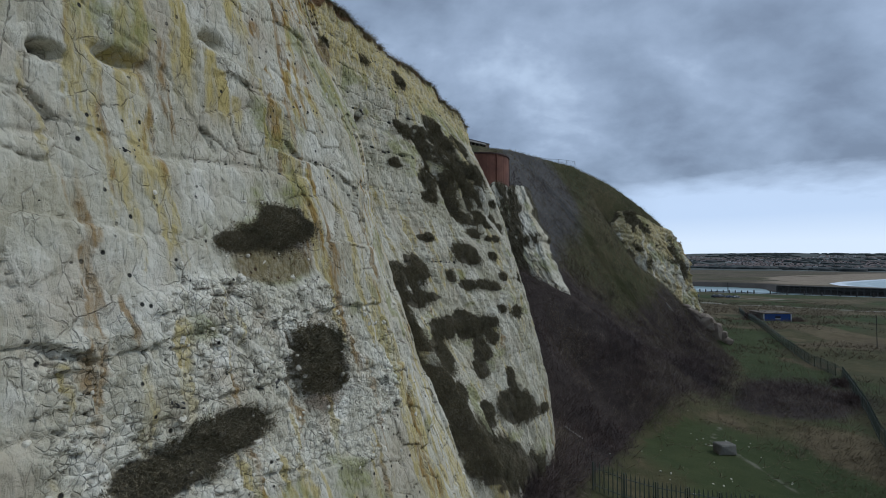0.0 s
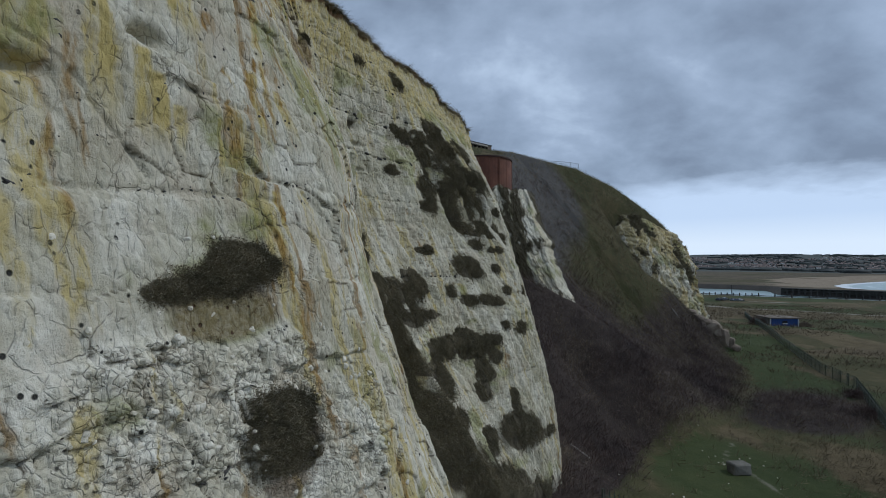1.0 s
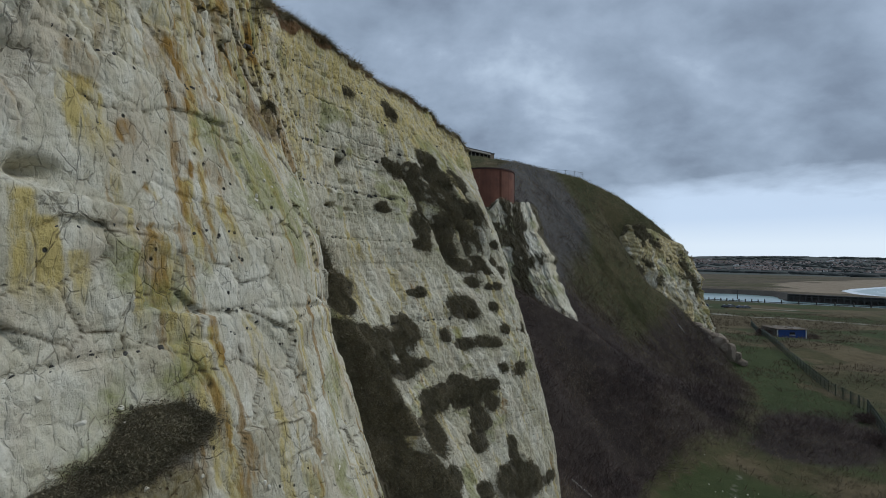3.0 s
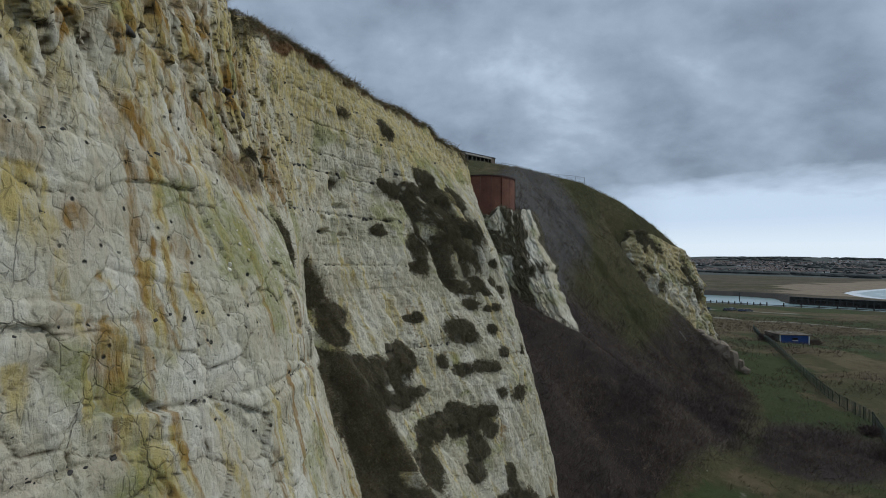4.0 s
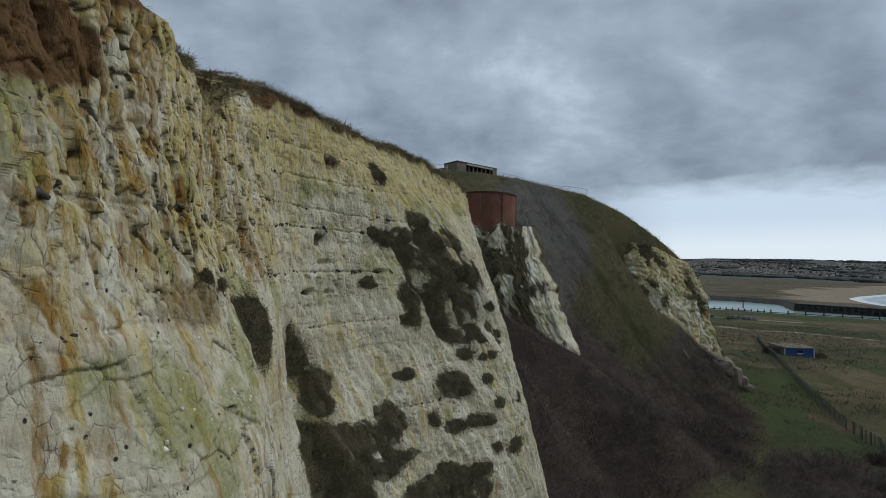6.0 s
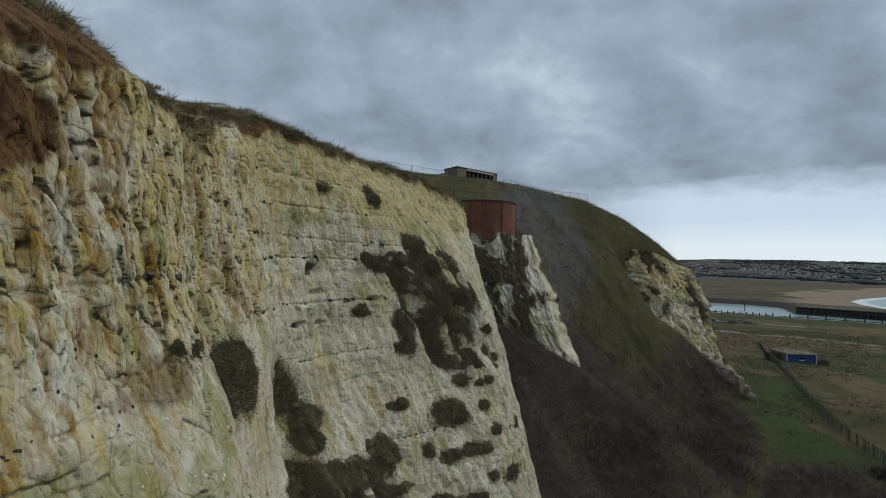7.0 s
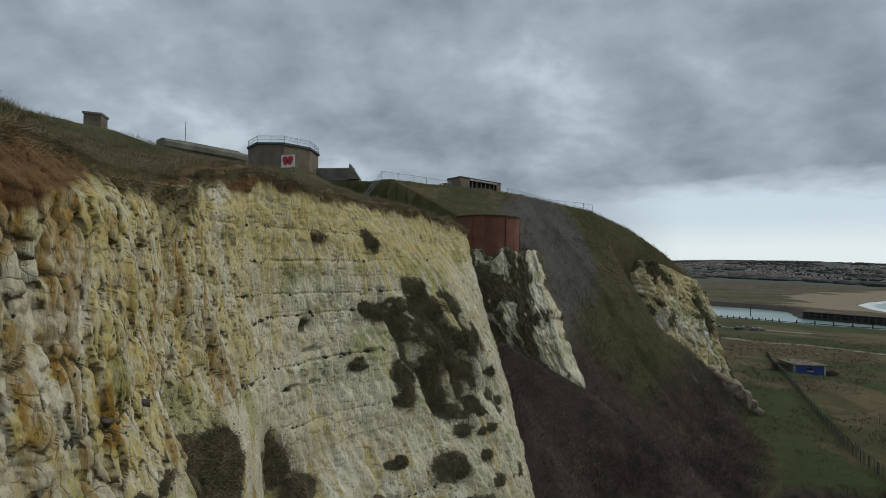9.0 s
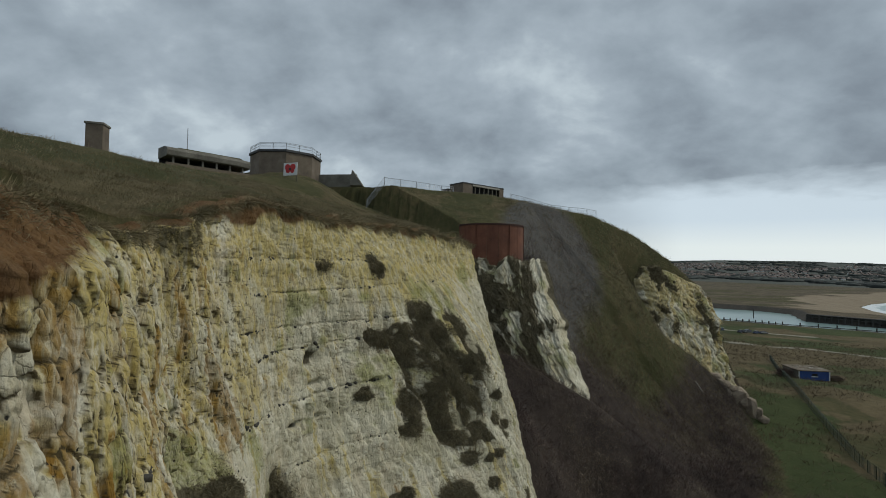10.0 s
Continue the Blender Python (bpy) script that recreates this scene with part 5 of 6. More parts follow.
def flints():
    """Flint nodules in bands along the beds, and strewn between them."""
    rows = []
    for band in BANDS:
        n = int((band[2] - band[1]) * 9)
        y = rng.uniform(band[1], band[2], n)
        y = y[step(0.25, 0.55, wave(y * 1.3, y * 0, 98)) > rng.uniform(0, 1, len(y))]
        rows.append(np.stack([y, bed_line(y, band) + rng.normal(size=len(y)) * 0.05, np.full(len(y), 1.25 * band[3])], -1))
    y, z = rng.uniform(12, 55, 900), rng.uniform(12, 35, 900)
    ok = rough(y * 0.5, z * 0.8, 271) > 0.5
    rows.append(np.stack([y[ok], z[ok], np.full(ok.sum(), 0.7)], -1))
    rows = np.concatenate(rows)
    p = cliff_point(rows[:, 0], rows[:, 1])
    me = lump("flint_nodules", FLINT, (1, 1, 1), 3, 1, 0.5)
    shape = np.array([v.co[:] for v in me.vertices])
    faces = np.array([q.vertices[:] for q in me.polygons])
    bpy.data.meshes.remove(me)
    size = np.minimum(rng.lognormal(-3.35, 0.5, (len(p), 1, 1)), 0.075) * rng.uniform(0.6, 1.5, (len(p), 1, 3)) * np.array([1.0, 1.25, 0.75]) * np.where(p[:, 1] > 33, 1.5, 0.95)[:, None, None] * rows[:, 2][:, None, None]
    p[:, 0] -= size.max(2).ravel() * 0.5
    turn = np.linalg.qr(np.eye(3) + 0.55 * rng.normal(size=(len(p), 3, 3)))[0]
    verts = np.einsum("nij,nvj->nvi", turn, shape[None] * size) + p[:, None]
    tris = (faces[None] + (np.arange(len(p)) * len(shape))[:, None, None]).reshape(-1, 3)
    ob = mesh_of("flint_nodules", verts, None, FLINT, False, None, tris)
    return tagged(ob, "black flint nodules in rows along the chalk beds", "flint", kind="stuff")


flints()

rubble = [lump("chalk_block", BLOCK, s, k + 1) for k, s in enumerate(((1, 0.8, 0.7), (0.8, 1, 0.9), (1.1, 0.7, 0.6), (0.7, 0.8, 1.2), (0.9, 0.9, 0.6), (1.2, 0.9, 0.8)))]
for k in range(290):
    if k < 190:
        y, z = 18.1 + rng.normal() * 1.5, 19.6 + rng.normal() * 1.5
    elif k < 240:
        y, z = 23.4 + rng.normal() * 1.2, 27.3 + rng.normal() * 0.5
    else:
        y, z = rng.uniform(15, 24), rng.uniform(13, 18)
    ob = new("chalk_block", rubble[k % len(rubble)])
    s = min(0.11, float(rng.lognormal(-2.7, 0.35))) * (0.6 if 190 <= k < 240 else 1.0)
    at = cliff_point(y, z)[0]
    ob.matrix_world = pose(at[0] - 0.45 * s, at[1], at[2], *rng.uniform(0, 360, 3)) @ Matrix.Diagonal((s, s, s, 1))
    ob.parent = cliff

boulders = [lump("boulder", STONE, s, 20 + k, 2, 0.3) for k, s in enumerate(((1.5, 1.1, 1.0), (1.1, 1.4, 0.9), (1.8, 1.2, 0.8)))]
for k, (x, y, s) in enumerate(((60.4, 130.6, 1.5), (61.9, 129.6, 1.7), (63.4, 128.5, 1.5), (64.3, 127.5, 2.0), (65.6, 127.0, 1.6), (66.3, 125.9, 1.7), (67.5, 125.2, 1.2), (68.4, 124.4, 1.0), (62.4, 127.6, 1.2))):
    ob = tagged(new("boulder", boulders[k % 3]), "brown fallen boulder at the foot of the headland", "boulder", "boulders below the headland")
    ob.matrix_world = pose(x, y, level(x, y) + 0.3 * s, 12 * k, 17 * k, 50 * k) @ Matrix.Diagonal((s, s, s, 1))

small = [lump("pale_stone", BLOCK, (1, 0.8, 0.6), 40 + k, 1) for k in range(2)]
for k in range(36):
    x, y = (29 + rng.normal() * 2.2, 58 + rng.normal() * 6) if k < 24 else (rng.uniform(14, 26), rng.uniform(48, 60))
    s = float(rng.uniform(0.06, 0.14))
    ob = tagged(new("pale_stone", small[k % 2]), "small pale chalk stone lying on the grass track", "stone", "stones on the track")
    ob.matrix_world = pose(x, y, level(x, y) + 0.25 * s, 0, 0, 40 * k) @ Matrix.Diagonal((s, s, s, 1))


def concrete_block():
    bm = box(2.1, 1.2, 1.15, (0, 0, 0.5), 0, 0.12)
    for v in bm.verts:
        v.co += Vector((noise.noise(v.co), noise.noise(v.co + Vector((5, 0, 0))), 0)) * 0.12
    ob = part("concrete_block", bm, CONCRETE)
    ob.matrix_world = pose(28.0, 58.0, level(28, 58) - 0.05, 0, 3, 12)
    return tagged(ob, "worn grey concrete block on the grass track", "block")


concrete_block()


def pole(name, a, b, r, mat, label):
    return tagged(part(name, rod(a, b, r, 7, r * 0.8), mat), label, "pole")


pole("driftwood_pole", (10.5, 58.1, level(10.5, 58.1) + 0.35), (11.8, 55.6, level(11.8, 55.6) + 0.25), 0.10, DRIFT, "bleached timber pole lying on the bramble slope")
pole("fallen_post", (48.2, 114.6, level(48.2, 114.6) + 0.25), (49.4, 113.6, level(49.4, 113.6) + 0.2), 0.12, DRIFT, "pale fallen post on the bramble slope")
pole("field_pole", (101.3, 119.5, level(101.3, 119.5) - 0.3), (101.3, 119.5, 8.2), 0.09, TIMBER, "thin upright pole in the rough field")


# ---- round tank by the cliff edge ----
def tank(x, y, z, r, high):
    thing = empty("rusty_tank", pose(x, y, z))
    n = 18
    for k in range(n):
        a0, a1 = 2 * math.pi * k / n + 0.004, 2 * math.pi * (k + 1) / n - 0.004
        bm = bmesh.new()
        rows = []
        for ring, zz in ((r, -4.0), (r, high), (r - 0.12, high), (r - 0.12, -4.0)):
            rows.append([bm.verts.new((ring * math.cos(a0 + (a1 - a0) * i / 3), ring * math.sin(a0 + (a1 - a0) * i / 3), zz)) for i in range(4)])
        for i in range(3):
            for j in range(4):
                bm.faces.new((rows[j][i], rows[j][i + 1], rows[(j + 1) % 4][i + 1], rows[(j + 1) % 4][i]))
        for i in (0, 3):
            bm.faces.new([row[i] for row in rows])
        bmesh.ops.recalc_face_normals(bm, faces=bm.faces[:])
        part("plate", bm, RUST, thing)
        if k % 3 == 0:
            part("rib", box(0.22, 0.16, high + 4, ((r + 0.05) * math.cos(a0), (r + 0.05) * math.sin(a0), (high - 4) / 2), math.degrees(a0)), RUST, thing)
    bm = bmesh.new()
    for zz, ro, ri in ((high - 0.05, r + 0.16, r - 0.2),):
        for k in range(36):
            q = []
            for a in (2 * math.pi * k / 36, 2 * math.pi * (k + 1) / 36):
                q.append([bm.verts.new((rr * math.cos(a), rr * math.sin(a), h)) for rr, h in ((ro, zz), (ro, zz + 0.28), (ri, zz + 0.28), (ri, zz))])
            for j in range(4):
                bm.faces.new((q[0][j], q[1][j], q[1][(j + 1) % 4], q[0][(j + 1) % 4]))
    bmesh.ops.remove_doubles(bm, verts=bm.verts[:], dist=0.001)
    part("rim", bm, RUST_DARK, thing, "dark rusted rim")
    return tagged(thing, "rust-red round steel tank beside the cliff edge", "tank")


tank(3.6, 102.5, 36.6, 6.1, 6.3)


# ---- hilltop buildings ----
def lookout():
    """A low observation post with a long window under a flat roof."""
    x, y = -2.5, 131.5
    z = 52.75
    thing = empty("lookout_post", pose(x, y, z, 0, 0, 41.5))
    L, W, H = 15.0, 5.4, 3.6
    part("side_wall", box(0.35, W, H + 2, (0.17, W / 2, (H - 2) / 2), 0, 0.03), BRICK, thing, "brown brick end wall")
    part("end_wall", box(0.35, W, H + 2, (L - 0.17, W / 2, (H - 2) / 2), 0, 0.03), BRICK, thing)
    part("back_wall", box(L - 0.7, 0.35, H + 2, (L / 2, W - 0.18, (H - 2) / 2), 0, 0.03), BRICK, thing)
    part("front_wall", box(L - 0.7, 0.35, 3.2, (L / 2, 0.18, -0.4), 0, 0.03), BRICK, thing)
    part("front_pier", box(3.0, 0.35, H - 1.2, (1.85, 0.18, 1.2 + (H - 1.2) / 2), 0, 0.03), BRICK, thing)
    part("front_pier", box(1.3, 0.35, H - 1.2, (L - 1.0, 0.18, 1.2 + (H - 1.2) / 2), 0, 0.03), BRICK, thing)
    part("lintel", box(L - 5.0, 0.5, 0.45, (3.35 + (L - 5.0) / 2, 0.12, H - 0.23), 0, 0.03), DRIFT, thing, "pale lintel over the long window")
    for k in range(6):
        part("mullion", box(0.22, 0.25, H - 1.65, (4.4 + 1.6 * k, 0.2, 1.2 + (H - 1.65) / 2)), CONCRETE, thing)
    # added black sheet, painted as the room's shade
    part("inner_wall", box(L - 1.0, 0.1, H, (L / 2, 1.6, H / 2)), DARK, thing, "dark room behind the window")
    part("roof", box(L + 0.24, W + 0.24, 0.3, (L / 2, W / 2, H + 0.15), 0, 0.05), ROOFING, thing, "flat dark felt roof")
    part("ledge", box(6.5, 1.0, 0.4, (5.5, -0.55, 0.2), 0, 0.05), CONCRETE, thing, "concrete ledge under the window")
    return tagged(thing, "low brick lookout post with a long open window", "bunker")


lookout()
hut = empty("store_hut", pose(-6.5, 137.5, 53.0, 0, 0, 42))
part("hut_body", box(2.6, 2.4, 3.4, (0, 0, 0.6), 0, 0.04), BRICK, hut)
part("hut_roof", box(2.9, 2.7, 0.2, (0, 0, 2.4), 0, 0.03), ROOFING, hut)
tagged(hut, "small brick store hut beside the lookout post", "hut")


def emplacement(x, y, z, r, high):
    thing = empty("gun_emplacement", pose(x, y, z))
    n = 8
    pts = [(r * math.cos(2 * math.pi * (k + 0.5) / n), r * math.sin(2 * math.pi * (k + 0.5) / n)) for k in range(n)]
    for k in range(n):
        a, b = Vector(pts[k]), Vector(pts[(k + 1) % n])
        c, d = (a + b) / 2, b - a
        part("wall_panel", box(d.length + 0.1, 0.5, high + 4, (c.x * 0.97, c.y * 0.97, (high - 4) / 2), math.degrees(math.atan2(d.y, d.x)), 0.04), BRICK, thing)
    bm = bmesh.new()
    bmesh.ops.create_cone(bm, cap_ends=True, segments=n, radius1=r + 0.35, radius2=r + 0.35, depth=0.5, matrix=pose(0, 0, high + 0.25, 0, 0, 22.5))
    part("roof_slab", bm, ROOFING, thing, "dark roof slab")
    for k in range(n * 2):
        a, b = Vector(pts[(k // 2) % n]), Vector(pts[(k // 2 + 1) % n])
        p = (a if k % 2 == 0 else (a + b) / 2) * 1.0
        part("rail_post", rod((p.x, p.y, high + 0.45), (p.x, p.y, high + 2.0), 0.06), STEEL, thing)
    for h in (0.75, 1.25, 1.5):
        for k in range(n):
            a, b = pts[k], pts[(k + 1) % n]
            part("rail", rod((*a, high + 0.5 + h), (*b, high + 0.5 + h), 0.045), STEEL, thing)
    return tagged(thing, "octagonal concrete gun emplacement with a steel railing on top", "emplacement")


emplacement(-44.6, 119.5, 55.3, 7.9, 4.2)


def casemate():
    """A long concrete canopy over a dark firing slit."""
    a, b = Vector((-54.3, 91.1)), Vector((-44.9, 102.4))
    d = b - a
    z = 51.75
    thing = empty("casemate", pose(a.x, a.y, z, 0, 0, math.degrees(math.atan2(d.y, d.x))))
    L = d.length
    bm = bmesh.new()
    section = [(0.0, 1.9), (-0.35, 2.1), (-0.45, 2.9), (-0.1, 3.45), (1.5, 3.8), (5, 3.9), (5, 1.9)]
    rings = [[bm.verts.new((t, p, q - 0.25 * max(0, (t - L * 0.75) / (L * 0.25)) ** 2)) for p, q in section] for t in np.linspace(0, L, 10)]
    for r0, r1 in zip(rings, rings[1:]):
        for i in range(len(section)):
            bm.faces.new((r0[i], r1[i], r1[(i + 1) % len(section)], r0[(i + 1) % len(section)]))
    bm.faces.new(rings[0][::-1])
    bm.faces.new(rings[-1])
    part("canopy", bm, CONCRETE, thing, "pale rounded concrete canopy")
    # added black sheet, painted as the shade of the void under the canopy
    part("back_wall", box(L, 0.3, 4.5, (L / 2, 4.2, 0.0)), DARK, thing, "dark wall behind the slit")
    part("parapet", box(L, 0.5, 3.4, (L / 2, 0.3, -0.9), 0, 0.05), BRICK, thing)
    for k in range(6):
        part("column", box(0.3, 0.4, 1.3, (1.2 + k * (L - 2.4) / 5, 0.4, 1.4)), CONCRETE, thing)
    part("roof_turf", box(L - 3, 2.4, 0.4, (L / 2 + 1.0, 3.6, 3.95), 0, 0.15), GROUND, thing, "turf over the canopy")
    return tagged(thing, "long concrete casemate canopy over a dark slit", "casemate")


casemate()
chimney = empty("chimney_block", pose(-57.9, 80.5, 53.4, 0, 0, 20))
part("shaft", box(2.3, 2.3, 5.0, (0, 0, -0.2), 0, 0.05), BRICK, chimney)
part("cap", box(2.6, 2.6, 0.35, (0, 0, 2.4), 0, 0.05), CONCRETE, chimney)
tagged(chimney, "square brown brick stack on the grassy hill", "chimney")
pole("mast", (-59.0, 104.0, 52.0), (-59.0, 104.0, 62.2), 0.09, STEEL, "thin bare mast behind the casemate")
low_wall = part("low_wall", box(9.5, 0.6, 3.0, (-32.0, 119.5, 54.4), -6, 0.05), CONCRETE)
tagged(low_wall, "dark low concrete wall beside the emplacement", "wall")
bm = bmesh.new()
wedge = [bm.verts.new(p) for p in ((-28.5, 117, 53), (-25.5, 117, 53), (-28.0, 117, 56.6), (-28.5, 119, 53), (-25.5, 119, 53), (-28.0, 119, 56.6))]
for q in ((0, 1, 2), (3, 5, 4), (0, 3, 4, 1), (1, 4, 5, 2), (2, 5, 3, 0)):
    bm.faces.new([wedge[i] for i in q])
tagged(part("sloping_wall", bm, CONCRETE), "grey sloping end of a concrete wall", "wall")


def poppy_board():
    thing = empty("painted_board", pose(-34.7, 98.0, 0, 0, 0, -18))
    z = 51.3
    part("board", box(3.2, 0.12, 2.4, (0, 0, z + 1.5), 0, 0.03), PALE, thing, "white painted board")
    bm = bmesh.new()
    for cx, cz, r in ((-0.62, 1.85, 0.62), (0.62, 1.85, 0.62), (-0.5, 1.25, 0.5), (0.5, 1.25, 0.5), (0, 1.7, 0.5)):
        bmesh.ops.create_cone(bm, cap_ends=True, segments=22, radius1=r, radius2=r, depth=0.03 + 0.004 * r, matrix=pose(cx, -0.085 - 0.004 * cx, z + cz, 90))
    part("petals", bm, RED, thing, "red painted flower petals")
    bm = bmesh.new()
    bmesh.ops.create_cone(bm, cap_ends=True, segments=18, radius1=0.26, radius2=0.26, depth=0.05, matrix=pose(0, -0.12, z + 1.5, 90))
    part("centre", bm, BLACK, thing, "black flower centre")
    for sx in (-1.3, 1.3):
        part("post", rod((sx, 0.14, z - 4.0), (sx, 0.14, z + 2.6), 0.07), TIMBER, thing)
    return tagged(thing, "white board painted with a red flower on the hillside", "board")


poppy_board()
for x, y, h in ((-49.0, 62.0, 1.6), (-44.0, 62.5, 1.3)):
    pole("turf_post", (x, y, level(x, y) - 0.3), (x, y, level(x, y) + h), 0.09, DRIFT, "short weathered post standing in the turf")


def wire_fence(name, line, spacing, high, label):
    """Posts with rails and a coarse net of wire."""
    thing = empty(name, pose(*line[0], 0))
    spots = []
    for (ax, ay), (bx, by) in zip(line, line[1:]):
        n = max(1, round(math.hypot(bx - ax, by - ay) / spacing))
        spots += [(ax + (bx - ax) * k / n, ay + (by - ay) * k / n) for k in range(n)]
    spots.append(line[-1])
    x0, y0 = line[0]
    feet = [Vector((x - x0, y - y0, level(x, y))) for x, y in spots]
    for p in feet:
        part("post", rod(p + Vector((0, 0, -0.4)), p + Vector((0, 0, high)), 0.07), STEEL, thing)
    for p, q in zip(feet, feet[1:]):
        wires = [rod(p + Vector((0, 0, h)), q + Vector((0, 0, h)), 0.022, 3) for h in (0.15, high * 0.4, high * 0.7)]
        n = max(2, int((q - p).length / 0.5))
        for k in range(n):
            a = p.lerp(q, k / n)
            wires.append(rod(a + Vector((0, 0, 0.15)), p.lerp(q, min(1, (k + 1) / n)) + Vector((0, 0, high * 0.95)), 0.02, 3))
        part("wire_net", joined(*wires), STEEL, thing)
        part("rail", rod(p + Vector((0, 0, high * 0.96)), q + Vector((0, 0, high * 0.96)), 0.045), STEEL, thing)
    return tagged(thing, label, "fence")


wire_fence("wire_fence", ((10.5, 140.5), (14.0, 138.0), (24.0, 139.0), (33.5, 138.5)), 2.5, 2.1, "pale wire fence along the hill's edge")
wire_fence("wire_fence", ((-25.0, 120.0), (-14.0, 126.0), (-5.0, 132.0)), 3.6, 2.0, "pale wire fence running to the lookout post")


# ---- field ----
def cabin():
    thing = empty("blue_cabin", pose(106.6, 167.6, 0.0, 0, 0, -2))
    L, W, H = 9.4, 7.0, 3.1
    part("front_wall", box(L - 0.5, 0.25, H + 1, (L / 2 + 0.2, 0, (H - 1) / 2), 0, 0.03), BLUE, thing, "bright blue painted front wall")
    part("side_wall", box(0.4, W, H + 1, (-0.2, W / 2, (H - 1) / 2), 0, 0.03), CONCRETE, thing)
    part("side_wall", box(0.4, W, H + 1, (L, W / 2, (H - 1) / 2), 0, 0.03), CONCRETE, thing)
    part("back_wall", box(L, 0.3, H + 1, (L / 2, W - 0.1, (H - 1) / 2), 0, 0.03), CONCRETE, thing)
    part("corner_pillar", box(0.35, 0.35, H + 0.8, (L - 0.05, -0.1, (H - 0.8) / 2), 0, 0.04), PALE, thing, "pale corner pillar")
    part("corner_pillar", box(0.3, 0.3, H + 0.8, (0.2, -0.1, (H - 0.8) / 2), 0, 0.04), PALE, thing)
    w = part("window", box(1.7, 0.08, 0.85, (L / 2 + 0.2, -0.15, 1.75)), DARK, thing, "small dark window")
    part("sill", box(1.9, 0.2, 0.25, (L / 2 + 0.2, -0.22, 1.28), 0, 0.02), PALE, w, "pale window sill")
    part("roof", box(L + 1.0, W + 1.6, 0.3, (L / 2 - 0.1, W / 2 - 0.2, H + 0.15), 0, 0.08), MOSSY, thing, "flat mossy brown roof")
    r2 = random.Random(4)
    for k in range(26):
        part("roof_board", box(r2.uniform(0.4, 1.6), r2.uniform(0.2, 0.6), 0.14, (r2.uniform(0, L), r2.uniform(0.2, W - 0.5), H + 0.36), r2.uniform(-30, 30)), (STONE, MOSSY, DRIFT)[k % 3], thing)
    return tagged(thing, "flat-roofed concrete cabin with a bright blue front", "cabin")


cabin()


def palisade(name, line, label, most):
    """A steel fence of upright pales, in bays between posts."""
    thing = empty(name, pose(*line[0], 0))
    x0, y0 = line[0]
    pale_mesh = None
    made, rest = 0, []
    for (ax, ay), (bx, by) in zip(line, line[1:]):
        n = max(1, round(math.hypot(bx - ax, by - ay) / 2.75))
        for k in range(n):
            px, py = ax + (bx - ax) * k / n, ay + (by - ay) * k / n
            qx, qy = ax + (bx - ax) * (k + 1) / n, ay + (by - ay) * (k + 1) / n
            p, q = Vector((px - x0, py - y0, level(px, py))), Vector((qx - x0, qy - y0, level(qx, qy)))
            part("post", rod(p + Vector((0, 0, -0.3)), p + Vector((0, 0, 2.3)), 0.07, 4), RAILGREEN, thing)
            for h in (0.45, 1.85):
                part("rail", rod(p + Vector((0, 0, h)), q + Vector((0, 0, h)), 0.04, 4), RAILGREEN, thing)
            turn = math.degrees(math.atan2(qy - py, qx - px))
            for j in range(7):
                c = p.lerp(q, (j + 0.5) / 7)
                if made < most:
                    if pale_mesh is None:
                        ob = part("pale", joined(box(0.08, 0.03, 2.1, (0, 0, 1.1)), rod((0, 0, 2.15), (0, 0, 2.4), 0.045, 4, 0.01)), RAILGREEN, thing)
                        pale_mesh = ob.data
                    else:
                        ob = new("pale", pale_mesh)
                        ob.parent = thing
                    ob.matrix_local = pose(*c, 0, 0, turn)
                    made += 1
                else:
                    rest.append((c, turn))
    if rest:
        corners = np.array([(sx * 0.04, sy * 0.015, h) for h in (0.05, 2.3) for sx in (-1, 1) for sy in (-1, 1)])
        faces = np.array([(0, 1, 3, 2), (4, 6, 7, 5), (0, 2, 6, 4), (1, 5, 7, 3), (0, 4, 5, 1), (2, 3, 7, 6)])
        verts = []
        for c, turn in rest:
            m = pose(*c, 0, 0, turn)
            verts += [tuple(m @ Vector(v)) for v in corners]
        quads = (faces[None] + (np.arange(len(rest)) * 8)[:, None, None]).reshape(-1, 4)
        ob = tagged(mesh_of("far_paling", verts, quads, RAILGREEN, False), kind="stuff")
        ob.parent = thing
    return tagged(thing, label, "fence")


palisade("palisade_fence", ((38.0, 46.0), (48.5, 62.0), (56.0, 72.0), (68.5, 90.5), (72.0, 103.0), (83.0, 127.0), (95.5, 154.0), (104.0, 172.0), (118.0, 199.0)),
         "dark green steel palisade fence across the field", 220)
palisade("palisade_fence", ((9.5, 44.8), (22.0, 44.2), (35.0, 43.6)), "dark green steel palisade fence below the cliff", 90)


